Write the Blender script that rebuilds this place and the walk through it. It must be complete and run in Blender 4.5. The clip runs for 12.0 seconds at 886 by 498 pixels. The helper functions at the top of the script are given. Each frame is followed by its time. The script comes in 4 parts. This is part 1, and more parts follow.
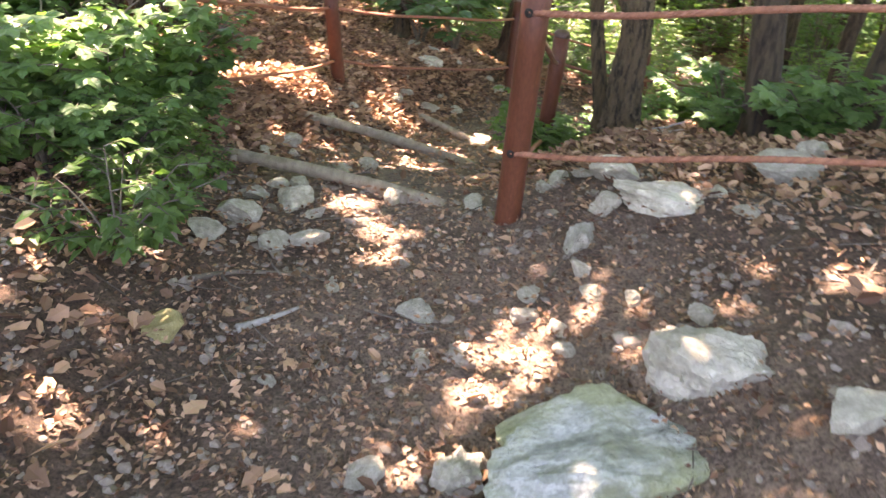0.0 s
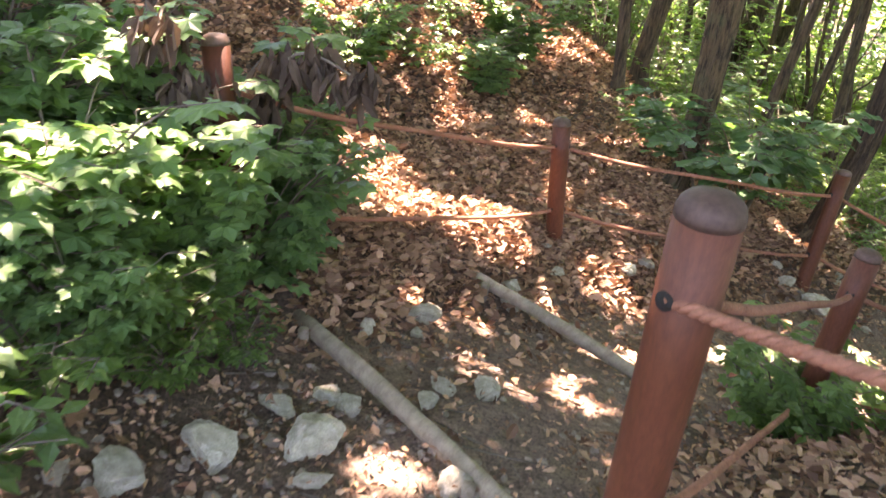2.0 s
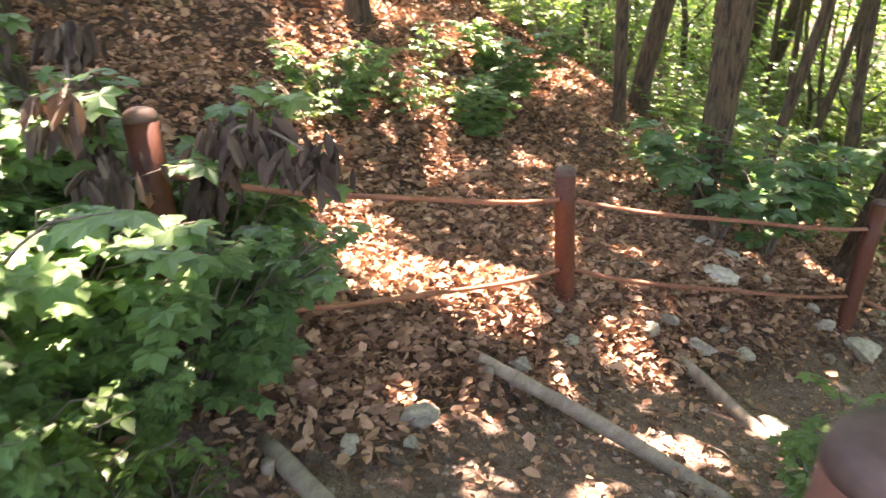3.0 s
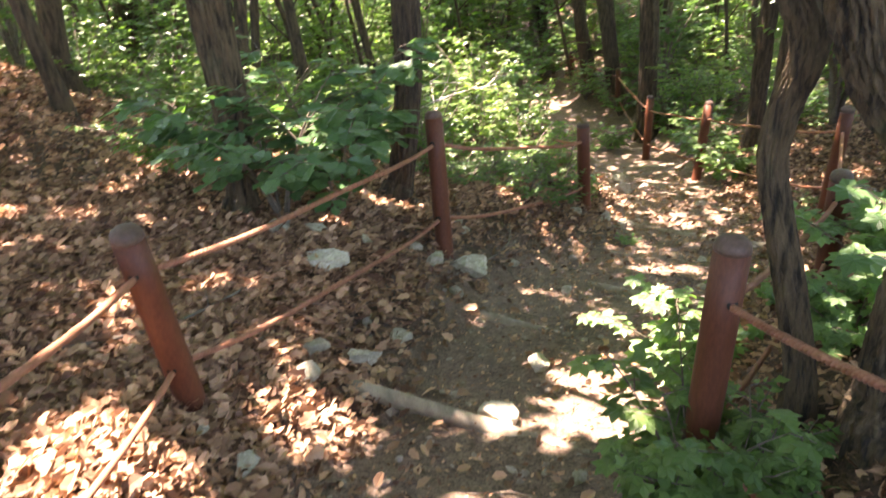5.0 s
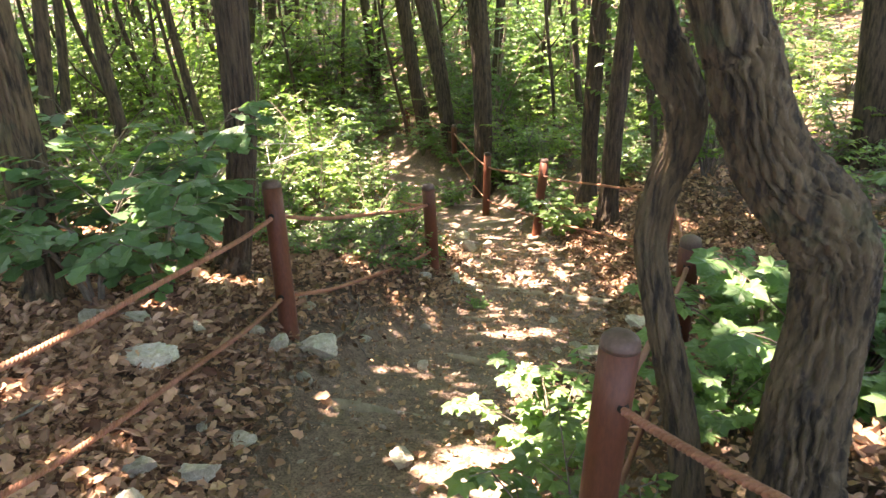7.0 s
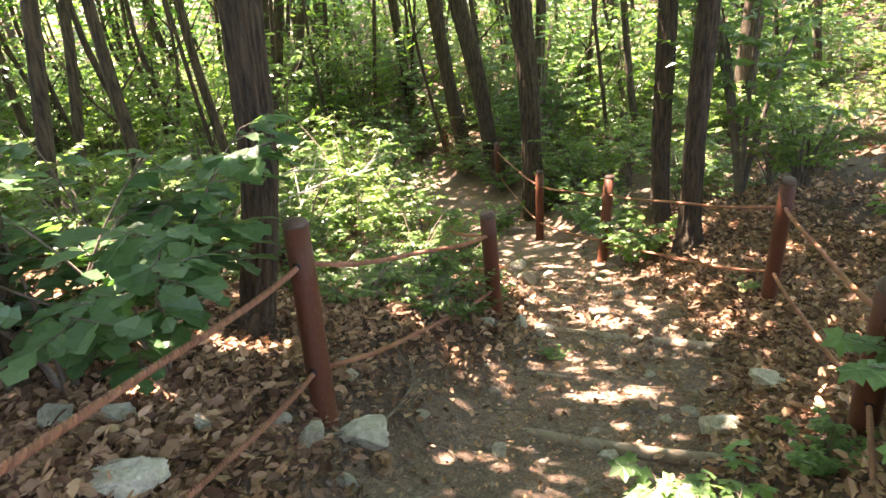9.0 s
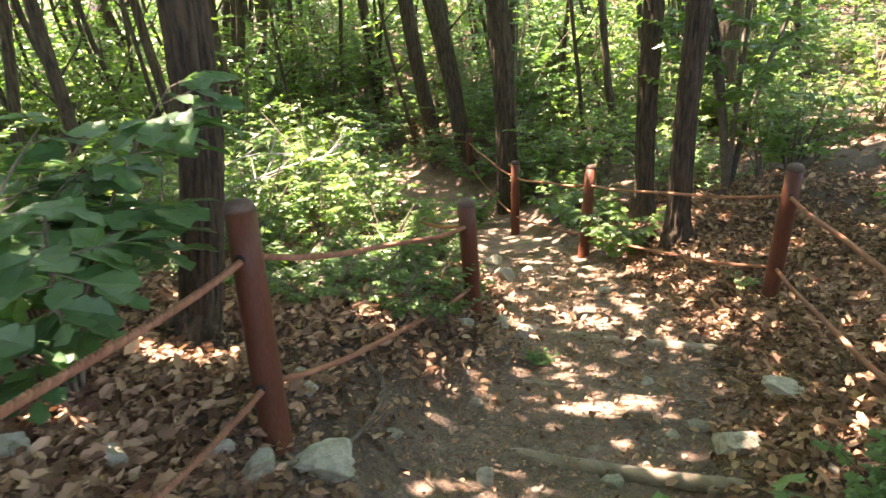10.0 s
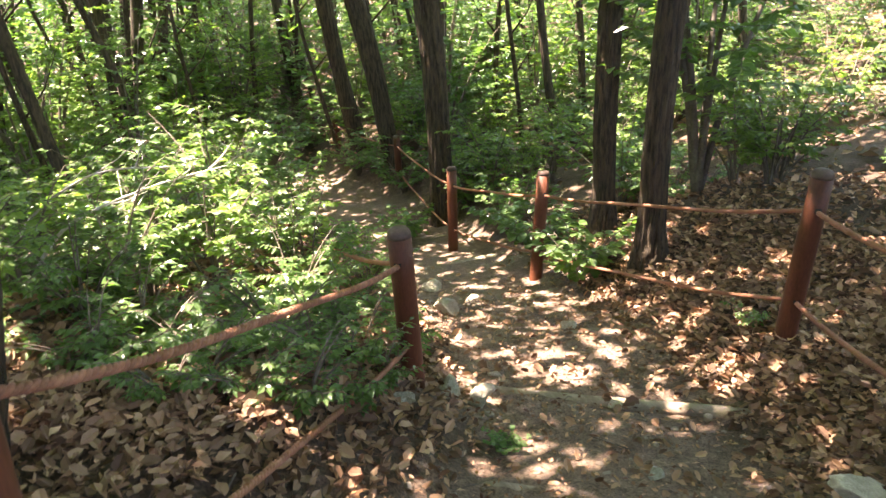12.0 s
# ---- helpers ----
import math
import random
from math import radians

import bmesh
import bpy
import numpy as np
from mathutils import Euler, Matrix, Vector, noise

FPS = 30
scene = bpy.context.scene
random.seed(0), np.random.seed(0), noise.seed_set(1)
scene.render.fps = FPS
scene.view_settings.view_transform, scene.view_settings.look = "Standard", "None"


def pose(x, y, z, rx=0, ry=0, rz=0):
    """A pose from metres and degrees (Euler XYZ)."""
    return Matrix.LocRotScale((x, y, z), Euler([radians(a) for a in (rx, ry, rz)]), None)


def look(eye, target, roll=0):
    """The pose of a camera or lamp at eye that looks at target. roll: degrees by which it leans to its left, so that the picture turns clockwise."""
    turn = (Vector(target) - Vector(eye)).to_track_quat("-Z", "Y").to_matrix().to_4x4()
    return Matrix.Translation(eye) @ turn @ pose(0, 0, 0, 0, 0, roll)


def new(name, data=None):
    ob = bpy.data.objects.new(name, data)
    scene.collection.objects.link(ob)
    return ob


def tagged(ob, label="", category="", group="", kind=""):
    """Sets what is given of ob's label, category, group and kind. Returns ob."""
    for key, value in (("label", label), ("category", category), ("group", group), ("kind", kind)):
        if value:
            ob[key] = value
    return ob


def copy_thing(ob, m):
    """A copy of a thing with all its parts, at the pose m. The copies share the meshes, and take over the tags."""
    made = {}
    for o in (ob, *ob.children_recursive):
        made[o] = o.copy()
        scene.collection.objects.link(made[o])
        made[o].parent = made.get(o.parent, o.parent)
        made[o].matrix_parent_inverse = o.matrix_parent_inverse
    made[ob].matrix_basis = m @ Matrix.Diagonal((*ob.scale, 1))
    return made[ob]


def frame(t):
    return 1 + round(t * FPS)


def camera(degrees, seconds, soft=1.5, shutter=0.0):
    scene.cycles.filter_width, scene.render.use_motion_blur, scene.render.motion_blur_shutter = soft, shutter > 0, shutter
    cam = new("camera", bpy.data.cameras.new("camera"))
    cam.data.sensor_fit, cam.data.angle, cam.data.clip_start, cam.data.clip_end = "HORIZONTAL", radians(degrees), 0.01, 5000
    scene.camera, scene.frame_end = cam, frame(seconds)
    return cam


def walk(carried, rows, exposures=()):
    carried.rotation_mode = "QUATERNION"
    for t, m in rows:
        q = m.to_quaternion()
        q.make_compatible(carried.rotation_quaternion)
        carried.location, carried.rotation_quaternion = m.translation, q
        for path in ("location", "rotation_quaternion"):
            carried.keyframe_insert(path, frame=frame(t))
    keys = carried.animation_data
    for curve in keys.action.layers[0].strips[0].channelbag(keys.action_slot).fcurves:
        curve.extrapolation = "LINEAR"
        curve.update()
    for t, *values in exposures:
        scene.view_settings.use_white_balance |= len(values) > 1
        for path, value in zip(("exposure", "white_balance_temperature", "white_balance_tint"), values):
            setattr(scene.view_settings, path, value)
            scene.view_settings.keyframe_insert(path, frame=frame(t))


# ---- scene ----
cam = camera(61.6, 12.0, shutter=0.3)
PATH = [
    (0, (1.081, -0.077, 1.796), (0.831, 1.661, 0.839), 4.0),
    (0.5, (1.217, 0.327, 1.783), (0.76, 2.025, 0.831), 6.6),
    (1, (1.361, 0.833, 1.766), (0.654, 2.492, 0.9), 9.9),
    (1.5, (1.353, 1.328, 1.763), (0.41, 2.876, 0.916), 10.1),
    (2, (1.256, 1.795, 1.781), (0.223, 3.311, 0.983), 7.6),
    (2.5, (1.238, 2.123, 1.778), (0.122, 3.615, 1.052), 6.4),
    (2.7, (1.154, 2.197, 1.783), (0.013, 3.679, 1.073), 5.1),
    (4.3, (-0.141, 3.35, 1.676), (-0.207, 5.112, 0.732), -2.3),
    (4.5, (-0.168, 3.47, 1.664), (-0.086, 5.23, 0.717), -2.9),
    (5, (-0.165, 3.662, 1.703), (0.078, 5.443, 0.826), -4.5),
    (5.5, (-0.182, 3.902, 1.718), (0.311, 5.69, 0.969), -4.4),
    (6, (-0.145, 3.985, 1.71), (0.48, 5.725, 0.946), -3.0),
    (6.5, (-0.107, 3.994, 1.737), (0.549, 5.712, 0.951), -2.1),
    (7, (-0.122, 4.065, 1.698), (0.552, 5.782, 0.925), -1.3),
    (7.5, (-0.135, 4.289, 1.527), (0.527, 6.036, 0.812), -0.7),
    (7.7, (-0.09, 4.421, 1.409), (0.55, 6.19, 0.73), -1.1),
    (9.3, (0.101, 5.372, 1.385), (0.704, 7.13, 0.647), -4.7),
    (9.5, (0.097, 5.478, 1.348), (0.711, 7.227, 0.597), -4.7),
    (10, (0.24, 5.759, 1.15), (0.915, 7.494, 0.419), -3.3),
    (10.5, (0.406, 6.104, 1.092), (1.161, 7.811, 0.373), -2.2),
    (11, (0.517, 6.429, 1.06), (1.323, 8.111, 0.339), -2.2),
    (11.5, (0.65, 6.704, 0.848), (1.486, 8.375, 0.132), -0.6),
    (12, (0.774, 7.03, 0.848), (1.621, 8.686, 0.112), -2.9),
]
walk(cam, [(t, look(eye, target, roll)) for t, eye, target, roll in PATH], [(0.0, 3.8, 8200.0, 31.0), (1.2, 3.85, 7900.0, 33.0), (2.7, 3.9, 8000.0, 34.0), (4.5, 3.65, 7700.0, 27.0), (6.3, 3.8, 8000.0, 26.0), (9.5, 3.7, 7900.0, 24.0), (12.0, 3.55, 7700.0, 23.0)])

# ---- light ----
SUN = Vector((-0.22, 0.24, 0.945)).normalized()   # the way to the sun
world = bpy.data.worlds.new("world")
scene.world = world
world.use_nodes = True
sky = world.node_tree.nodes.new("ShaderNodeTexSky")
sky.sky_type, sky.sun_disc = "NISHITA", False
sky.sun_elevation, sky.sun_rotation = math.asin(SUN.z), math.atan2(SUN.x, SUN.y)
world.node_tree.links.new(sky.outputs[0], world.node_tree.nodes["Background"].inputs[0])
world.node_tree.nodes["Background"].inputs[1].default_value = 0.15
lamp = bpy.data.lights.new("sun", "SUN")
lamp.energy, lamp.angle, lamp.color = 5.0, radians(0.53), (1.0, 0.95, 0.88)
sun = new("sun", lamp)
sun.rotation_mode = "QUATERNION"
sun.rotation_quaternion = SUN.to_track_quat("Z", "Y")

# ---- materials ----


def material(name, rough=0.8, metal=0.0):
    m = bpy.data.materials.new(name)
    m.use_nodes = True
    nt = m.node_tree
    p = nt.nodes["Principled BSDF"]
    p.inputs["Roughness"].default_value, p.inputs["Metallic"].default_value = rough, metal
    return m, nt, p


def add(nt, kind, **inputs):
    n = nt.nodes.new(kind)
    for k, v in inputs.items():
        n.inputs[k.replace("_", " ")].default_value = v
    return n


def noise_at(nt, scale, detail=6.0, rough=0.6, stretch=None, source="Object"):
    n = add(nt, "ShaderNodeTexNoise", Scale=scale, Detail=detail, Roughness=rough)
    tc = nt.nodes.new("ShaderNodeTexCoord")
    if stretch:
        mp = nt.nodes.new("ShaderNodeMapping")
        mp.inputs["Scale"].default_value = stretch
        nt.links.new(tc.outputs[source], mp.inputs[0])
        nt.links.new(mp.outputs[0], n.inputs["Vector"])
    else:
        nt.links.new(tc.outputs[source], n.inputs["Vector"])
    return n


def ramp(nt, source, stops):
    r = nt.nodes.new("ShaderNodeValToRGB")
    while len(r.color_ramp.elements) < len(stops):
        r.color_ramp.elements.new(0.5)
    for e, (at, c) in zip(r.color_ramp.elements, stops):
        e.position, e.color = at, (*c, 1.0)
    nt.links.new(source, r.inputs[0])
    return r


def blend(nt, fac, a, b, how="MIX"):
    n = nt.nodes.new("ShaderNodeMix")
    n.data_type, n.blend_type = "RGBA", how
    for value, socket in ((fac, n.inputs[0]), (a, n.inputs[6]), (b, n.inputs[7])):
        if isinstance(value, bpy.types.NodeSocket):
            nt.links.new(value, socket)
        else:
            socket.default_value = value if isinstance(value, float) else (*value, 1.0)
    return n.outputs[2]


def bump(nt, p, height, strength=0.5, distance=0.02):
    b = add(nt, "ShaderNodeBump", Strength=strength, Distance=distance)
    nt.links.new(height, b.inputs["Height"])
    nt.links.new(b.outputs[0], p.inputs["Normal"])


def mat_ground():
    m, nt, p = material("forest_soil", 0.95)
    big, fine, grit = noise_at(nt, 1.3), noise_at(nt, 16.0, 9.0, 0.7), noise_at(nt, 75.0, 5.0, 0.7)
    soil = ramp(nt, fine.outputs[0], [(0.3, (0.045, 0.028, 0.019)), (0.5, (0.1, 0.064, 0.045)), (0.72, (0.18, 0.118, 0.085))])
    dirt = ramp(nt, fine.outputs[0], [(0.28, (0.1, 0.066, 0.049)), (0.5, (0.205, 0.143, 0.108)), (0.75, (0.34, 0.25, 0.195))])
    at = nt.nodes.new("ShaderNodeAttribute")
    at.attribute_name = "tread"
    col = blend(nt, at.outputs["Fac"], soil.outputs[0], dirt.outputs[0])
    patches = ramp(nt, big.outputs[0], [(0.35, (0.72, 0.68, 0.64)), (0.65, (1.1, 1.06, 1.0))])
    col = blend(nt, 0.8, col, patches.outputs[0], "MULTIPLY")
    speck = ramp(nt, grit.outputs[0], [(0.38, (0.38, 0.38, 0.38)), (0.58, (1.3, 1.27, 1.24))])
    nt.links.new(blend(nt, 0.85, col, speck.outputs[0], "MULTIPLY"), p.inputs["Base Color"])
    mix = blend(nt, 0.5, fine.outputs[0], grit.outputs[0])
    bump(nt, p, mix, 0.9, 0.035)
    return m


def mat_varied(name, dark, light, rough, scale, fine=60.0, relief=0.4, depth=0.01, stretch=None):
    """A stone, wood or paint: two scales of noise, and a shift of its own for each thing."""
    m, nt, p = material(name, rough)
    a, b = noise_at(nt, scale, 7.0, 0.62, stretch), noise_at(nt, fine, 6.0, 0.65, stretch)
    base = ramp(nt, a.outputs[0], [(0.3, dark), (0.68, light)])
    grain = ramp(nt, b.outputs[0], [(0.3, (0.62, 0.62, 0.62)), (0.65, (1.12, 1.12, 1.12))])
    col = blend(nt, 0.75, base.outputs[0], grain.outputs[0], "MULTIPLY")
    info = nt.nodes.new("ShaderNodeObjectInfo")
    shift = ramp(nt, info.outputs["Random"], [(0.0, (0.8, 0.8, 0.8)), (1.0, (1.12, 1.1, 1.06))])
    nt.links.new(blend(nt, 1.0, col, shift.outputs[0], "MULTIPLY"), p.inputs["Base Color"])
    bump(nt, p, blend(nt, 0.5, a.outputs[0], b.outputs[0]), relief, depth)
    return m


def mat_bark(name, dark, light, moss=0.0):
    m, nt, p = material(name, 0.92)
    ridge = noise_at(nt, 9.0, 8.0, 0.62, (3.4, 3.4, 0.55))
    fine = noise_at(nt, 60.0, 6.0, 0.7, (1.5, 1.5, 0.4))
    col = ramp(nt, ridge.outputs[0], [(0.37, dark), (0.54, light), (0.75, tuple(v * 1.35 for v in light))])
    grain = ramp(nt, fine.outputs[0], [(0.3, (0.6, 0.6, 0.6)), (0.7, (1.15, 1.13, 1.1))])
    out = blend(nt, 0.8, col.outputs[0], grain.outputs[0], "MULTIPLY")
    if moss:
        patch = ramp(nt, noise_at(nt, 2.2, 5.0).outputs[0], [(0.56, (0, 0, 0)), (0.66, (moss, moss, moss))])
        out = blend(nt, patch.outputs[0], out, (0.11, 0.13, 0.06))
    nt.links.new(out, p.inputs["Base Color"])
    bump(nt, p, blend(nt, 0.35, ridge.outputs[0], fine.outputs[0]), 1.0, 0.03)
    return m


def mat_leaf(name, dark, light, glow=0.4, rough=0.5):
    """A leaf: thin, lets light through, each leaf of its own shade."""
    m, nt, p = material(name, rough)
    geo = nt.nodes.new("ShaderNodeNewGeometry")
    info = nt.nodes.new("ShaderNodeObjectInfo")
    col = ramp(nt, geo.outputs["Random Per Island"], [(0.0, dark), (0.6, tuple((a + b) / 2 for a, b in zip(dark, light))), (1.0, light)])
    shift = ramp(nt, info.outputs["Random"], [(0.0, (0.82, 0.86, 0.8)), (1.0, (1.15, 1.1, 1.0))])
    out = blend(nt, 1.0, col.outputs[0], shift.outputs[0], "MULTIPLY")
    vein = ramp(nt, noise_at(nt, 45.0, 3.0).outputs[0], [(0.3, (0.82, 0.82, 0.82)), (0.7, (1.08, 1.08, 1.08))])
    out = blend(nt, 0.6, out, vein.outputs[0], "MULTIPLY")
    nt.links.new(out, p.inputs["Base Color"])
    thin = nt.nodes.new("ShaderNodeBsdfTranslucent")
    warm = blend(nt, 1.0, out, (1.5, 1.75, 0.7) if light[1] > light[0] else (1.2, 1.0, 0.8), "MULTIPLY")
    nt.links.new(warm, thin.inputs[0])
    both = nt.nodes.new("ShaderNodeMixShader")
    both.inputs[0].default_value = glow
    nt.links.new(p.outputs[0], both.inputs[1])
    nt.links.new(thin.outputs[0], both.inputs[2])
    nt.links.new(both.outputs[0], nt.nodes["Material Output"].inputs[0])
    return m


SOIL = mat_ground()
ROCK = mat_varied("pale_limestone", (0.36, 0.315, 0.235), (0.68, 0.62, 0.5), 0.9, 5.0, 45.0, 0.9, 0.03)
ROCK_MOSSY = mat_varied("lichened_stone", (0.27, 0.22, 0.09), (0.5, 0.42, 0.2), 0.9, 5.0, 40.0, 0.7, 0.02)
PEBBLE = mat_varied("pebble_stone", (0.2, 0.15, 0.115), (0.42, 0.345, 0.28), 0.9, 9.0, 60.0, 0.4, 0.01)
LOG = mat_varied("bleached_log_wood", (0.2, 0.155, 0.11), (0.38, 0.305, 0.225), 0.85, 3.0, 40.0, 0.5, 0.008, (6.0, 0.6, 6.0))
PAINT = mat_varied("red_brown_post_paint", (0.085, 0.026, 0.013), (0.145, 0.047, 0.024), 0.55, 3.0, 90.0, 0.15, 0.004, (1.0, 1.0, 0.3))
CAP = mat_varied("worn_grey_brown_cap", (0.065, 0.036, 0.027), (0.135, 0.085, 0.066), 0.6, 7.0, 80.0, 0.2, 0.004)
ROPE = mat_varied("faded_orange_rope", (0.22, 0.08, 0.042), (0.38, 0.16, 0.095), 0.8, 5.0, 120.0, 0.5, 0.004)
for painted in (PAINT, CAP):
    painted.node_tree.nodes["Principled BSDF"].inputs["Specular IOR Level"].default_value = 0.3
# near-black colour that stands for the shade inside the rope holes
HOLE_SHADE = mat_varied("painted_hole_shade", (0.01, 0.008, 0.006), (0.02, 0.015, 0.012), 0.9, 20.0)
BARK = mat_bark("furrowed_grey_bark", (0.02, 0.014, 0.009), (0.085, 0.058, 0.034))
BARK_MOSS = mat_bark("furrowed_mossy_bark", (0.02, 0.014, 0.008), (0.13, 0.09, 0.048), 0.6)
TWIG = mat_varied("dry_twig_wood", (0.1, 0.075, 0.055), (0.22, 0.18, 0.14), 0.9, 12.0, 60.0)
DEADWOOD = mat_varied("bleached_dead_wood", (0.3, 0.27, 0.23), (0.55, 0.5, 0.44), 0.85, 8.0, 60.0)
GREEN = mat_leaf("green_leaf", (0.06, 0.12, 0.04), (0.135, 0.225, 0.08), 0.45, 0.36)
MAPLE_GREEN = mat_leaf("maple_leaf", (0.075, 0.155, 0.06), (0.17, 0.28, 0.115), 0.4, 0.46)
OAK_GREEN = mat_leaf("oak_leaf", (0.05, 0.12, 0.05), (0.1, 0.195, 0.085), 0.36, 0.4)
LIME = mat_leaf("yellow_green_leaf", (0.08, 0.15, 0.04), (0.19, 0.28, 0.082), 0.5, 0.38)
CANOPY = mat_leaf("canopy_leaf", (0.04, 0.1, 0.022), (0.1, 0.19, 0.04), 0.45)
LITTER = mat_leaf("dead_leaf", (0.09, 0.036, 0.018), (0.62, 0.37, 0.245), 0.12, 0.75)
WITHER = mat_leaf("withered_leaf", (0.045, 0.028, 0.02), (0.13, 0.085, 0.062), 0.12, 0.85)

# ---- lie of the land ----
# the trail's middle line: x, y, height
TRAIL = [(0.95, -6.0, 0.95), (0.9, -2.0, 0.5), (0.8, 0.2, 0.22), (0.45, 2.2, 0.09), (0.05, 3.6, 0.07), (0.05, 5.1, -0.33),
         (0.6, 6.7, -0.71), (1.6, 8.1, -1.09), (2.9, 9.5, -1.52), (3.65, 11.2, -1.88), (4.15, 13.0, -2.25), (4.6, 15.2, -2.65),
         (4.85, 17.6, -2.95), (4.7, 20.0, -3.15), (3.6, 23.0, -3.35), (-0.5, 28.0, -3.6), (-8.0, 40.0, -3.6)]


def spline(points, steps):
    out = []
    for i in range(len(points) - 1):
        p0, p1, p2, p3 = (np.array(points[min(max(i + k, 0), len(points) - 1)], float) for k in (-1, 0, 1, 2))
        for s in range(steps):
            t = s / steps
            out.append(0.5 * (2 * p1 + (p2 - p0) * t + (2 * p0 - 5 * p1 + 4 * p2 - p3) * t * t + (3 * p1 - p0 - 3 * p2 + p3) * t ** 3))
    out.append(np.array(points[-1], float))
    return np.array(out)


LINE = spline(TRAIL, 12)
WAY = np.gradient(LINE[:, :2], axis=0)
WAY /= np.linalg.norm(WAY, axis=1)[:, None]


def smooth(a, b, v):
    t = np.clip((v - a) / (b - a), 0, 1)
    return t * t * (3 - 2 * t)


def trail_at(x, y):
    """Height of the trail's line beside each place, and the distance across it (right of the walk: plus)."""
    x, y = np.asarray(x, float).ravel(), np.asarray(y, float).ravel()
    high, across = np.empty(len(x)), np.empty(len(x))
    for a in range(0, len(x), 4000):
        dx = x[a:a + 4000, None] - LINE[None, :, 0]
        dy = y[a:a + 4000, None] - LINE[None, :, 1]
        d2 = dx * dx + dy * dy
        near = np.sqrt(d2.min(1))
        w = np.exp(-(d2 - d2.min(1)[:, None]) / (2 * (0.35 + 0.3 * near) ** 2)[:, None])
        w /= w.sum(1)[:, None]
        high[a:a + 4000] = w @ LINE[:, 2]
        side = (w * (dx * WAY[None, :, 1] - dy * WAY[None, :, 0])).sum(1)
        across[a:a + 4000] = np.tanh(side / 0.3) * near
    return high, across


def ground_height(x, y):
    shape = np.shape(x)
    high, d = trail_at(x, y)
    x, y = np.asarray(x, float).ravel(), np.asarray(y, float).ravel()
    right, left = np.maximum(d, 0), np.maximum(-d, 0)
    bank = (0.40 + 0.18 * np.exp(-((y - 6.8) / 1.2) ** 2) - 0.14 * np.exp(-((y - 9.4) / 0.8) ** 2) + 0.16 * np.exp(-((y - 11.6) / 1.0) ** 2)) * smooth(0.5, 1.7, right)
    bank = bank + (0.34 + 0.2 * smooth(6.5, 8.0, y)) * smooth(0.45, 1.5, left)
    rise_l = 0.1 - 0.07 * smooth(9, 15, y)
    hill = 0.3 * np.maximum(-x - 1.6, 0) / (1 + np.maximum(-x - 1.6, 0) / 40) * smooth(2.0, 6.0, left)
    far = 0.17 * np.maximum(right - 1.6, 0) / (1 + np.maximum(right - 1.6, 0) / 60) + rise_l * np.maximum(left - 1.6, 0) / (1 + np.maximum(left - 1.6, 0) / 60)
    lump = 0.035 * np.sin(2.1 * x + 0.7) * np.sin(1.7 * y + 1.3) + 0.02 * np.sin(4.3 * x - 1.1 * y) + 0.015 * np.sin(5.1 * y + 2.3 * x + 0.5)
    wide = 0.25 * np.sin(0.31 * x + 0.4) * np.sin(0.27 * y + 1.0) * smooth(3, 9, right + left)
    mound = 0.09 * np.exp(-((x - 1.15) ** 2 + (y - 3.1) ** 2) / 0.5)
    return (high + mound + bank + far + hill + lump * (0.5 + smooth(0.5, 1.5, right + left)) + wide).reshape(shape)


# ---- meshes ----


def mesh_of(name, verts, faces, mat, smooth_faces=False):
    me = bpy.data.meshes.new(name)
    me.from_pydata(np.asarray(verts, float).reshape(-1, 3), [], np.asarray(faces) if not isinstance(faces, list) else faces)
    me.materials.append(mat)
    if smooth_faces:
        me.polygons.foreach_set("use_smooth", np.ones(len(me.polygons), bool))
    me.update()
    return me


def part(name, me, parent, label=""):
    ob = new(name, me)
    ob.parent = parent
    return tagged(ob, label)


def thing(name, place, label, category, group="", turn=0.0):
    ob = new(name)
    ob.empty_display_size = 0.1
    ob.matrix_basis = pose(*place, 0, 0, turn)
    return tagged(ob, label, category, group)


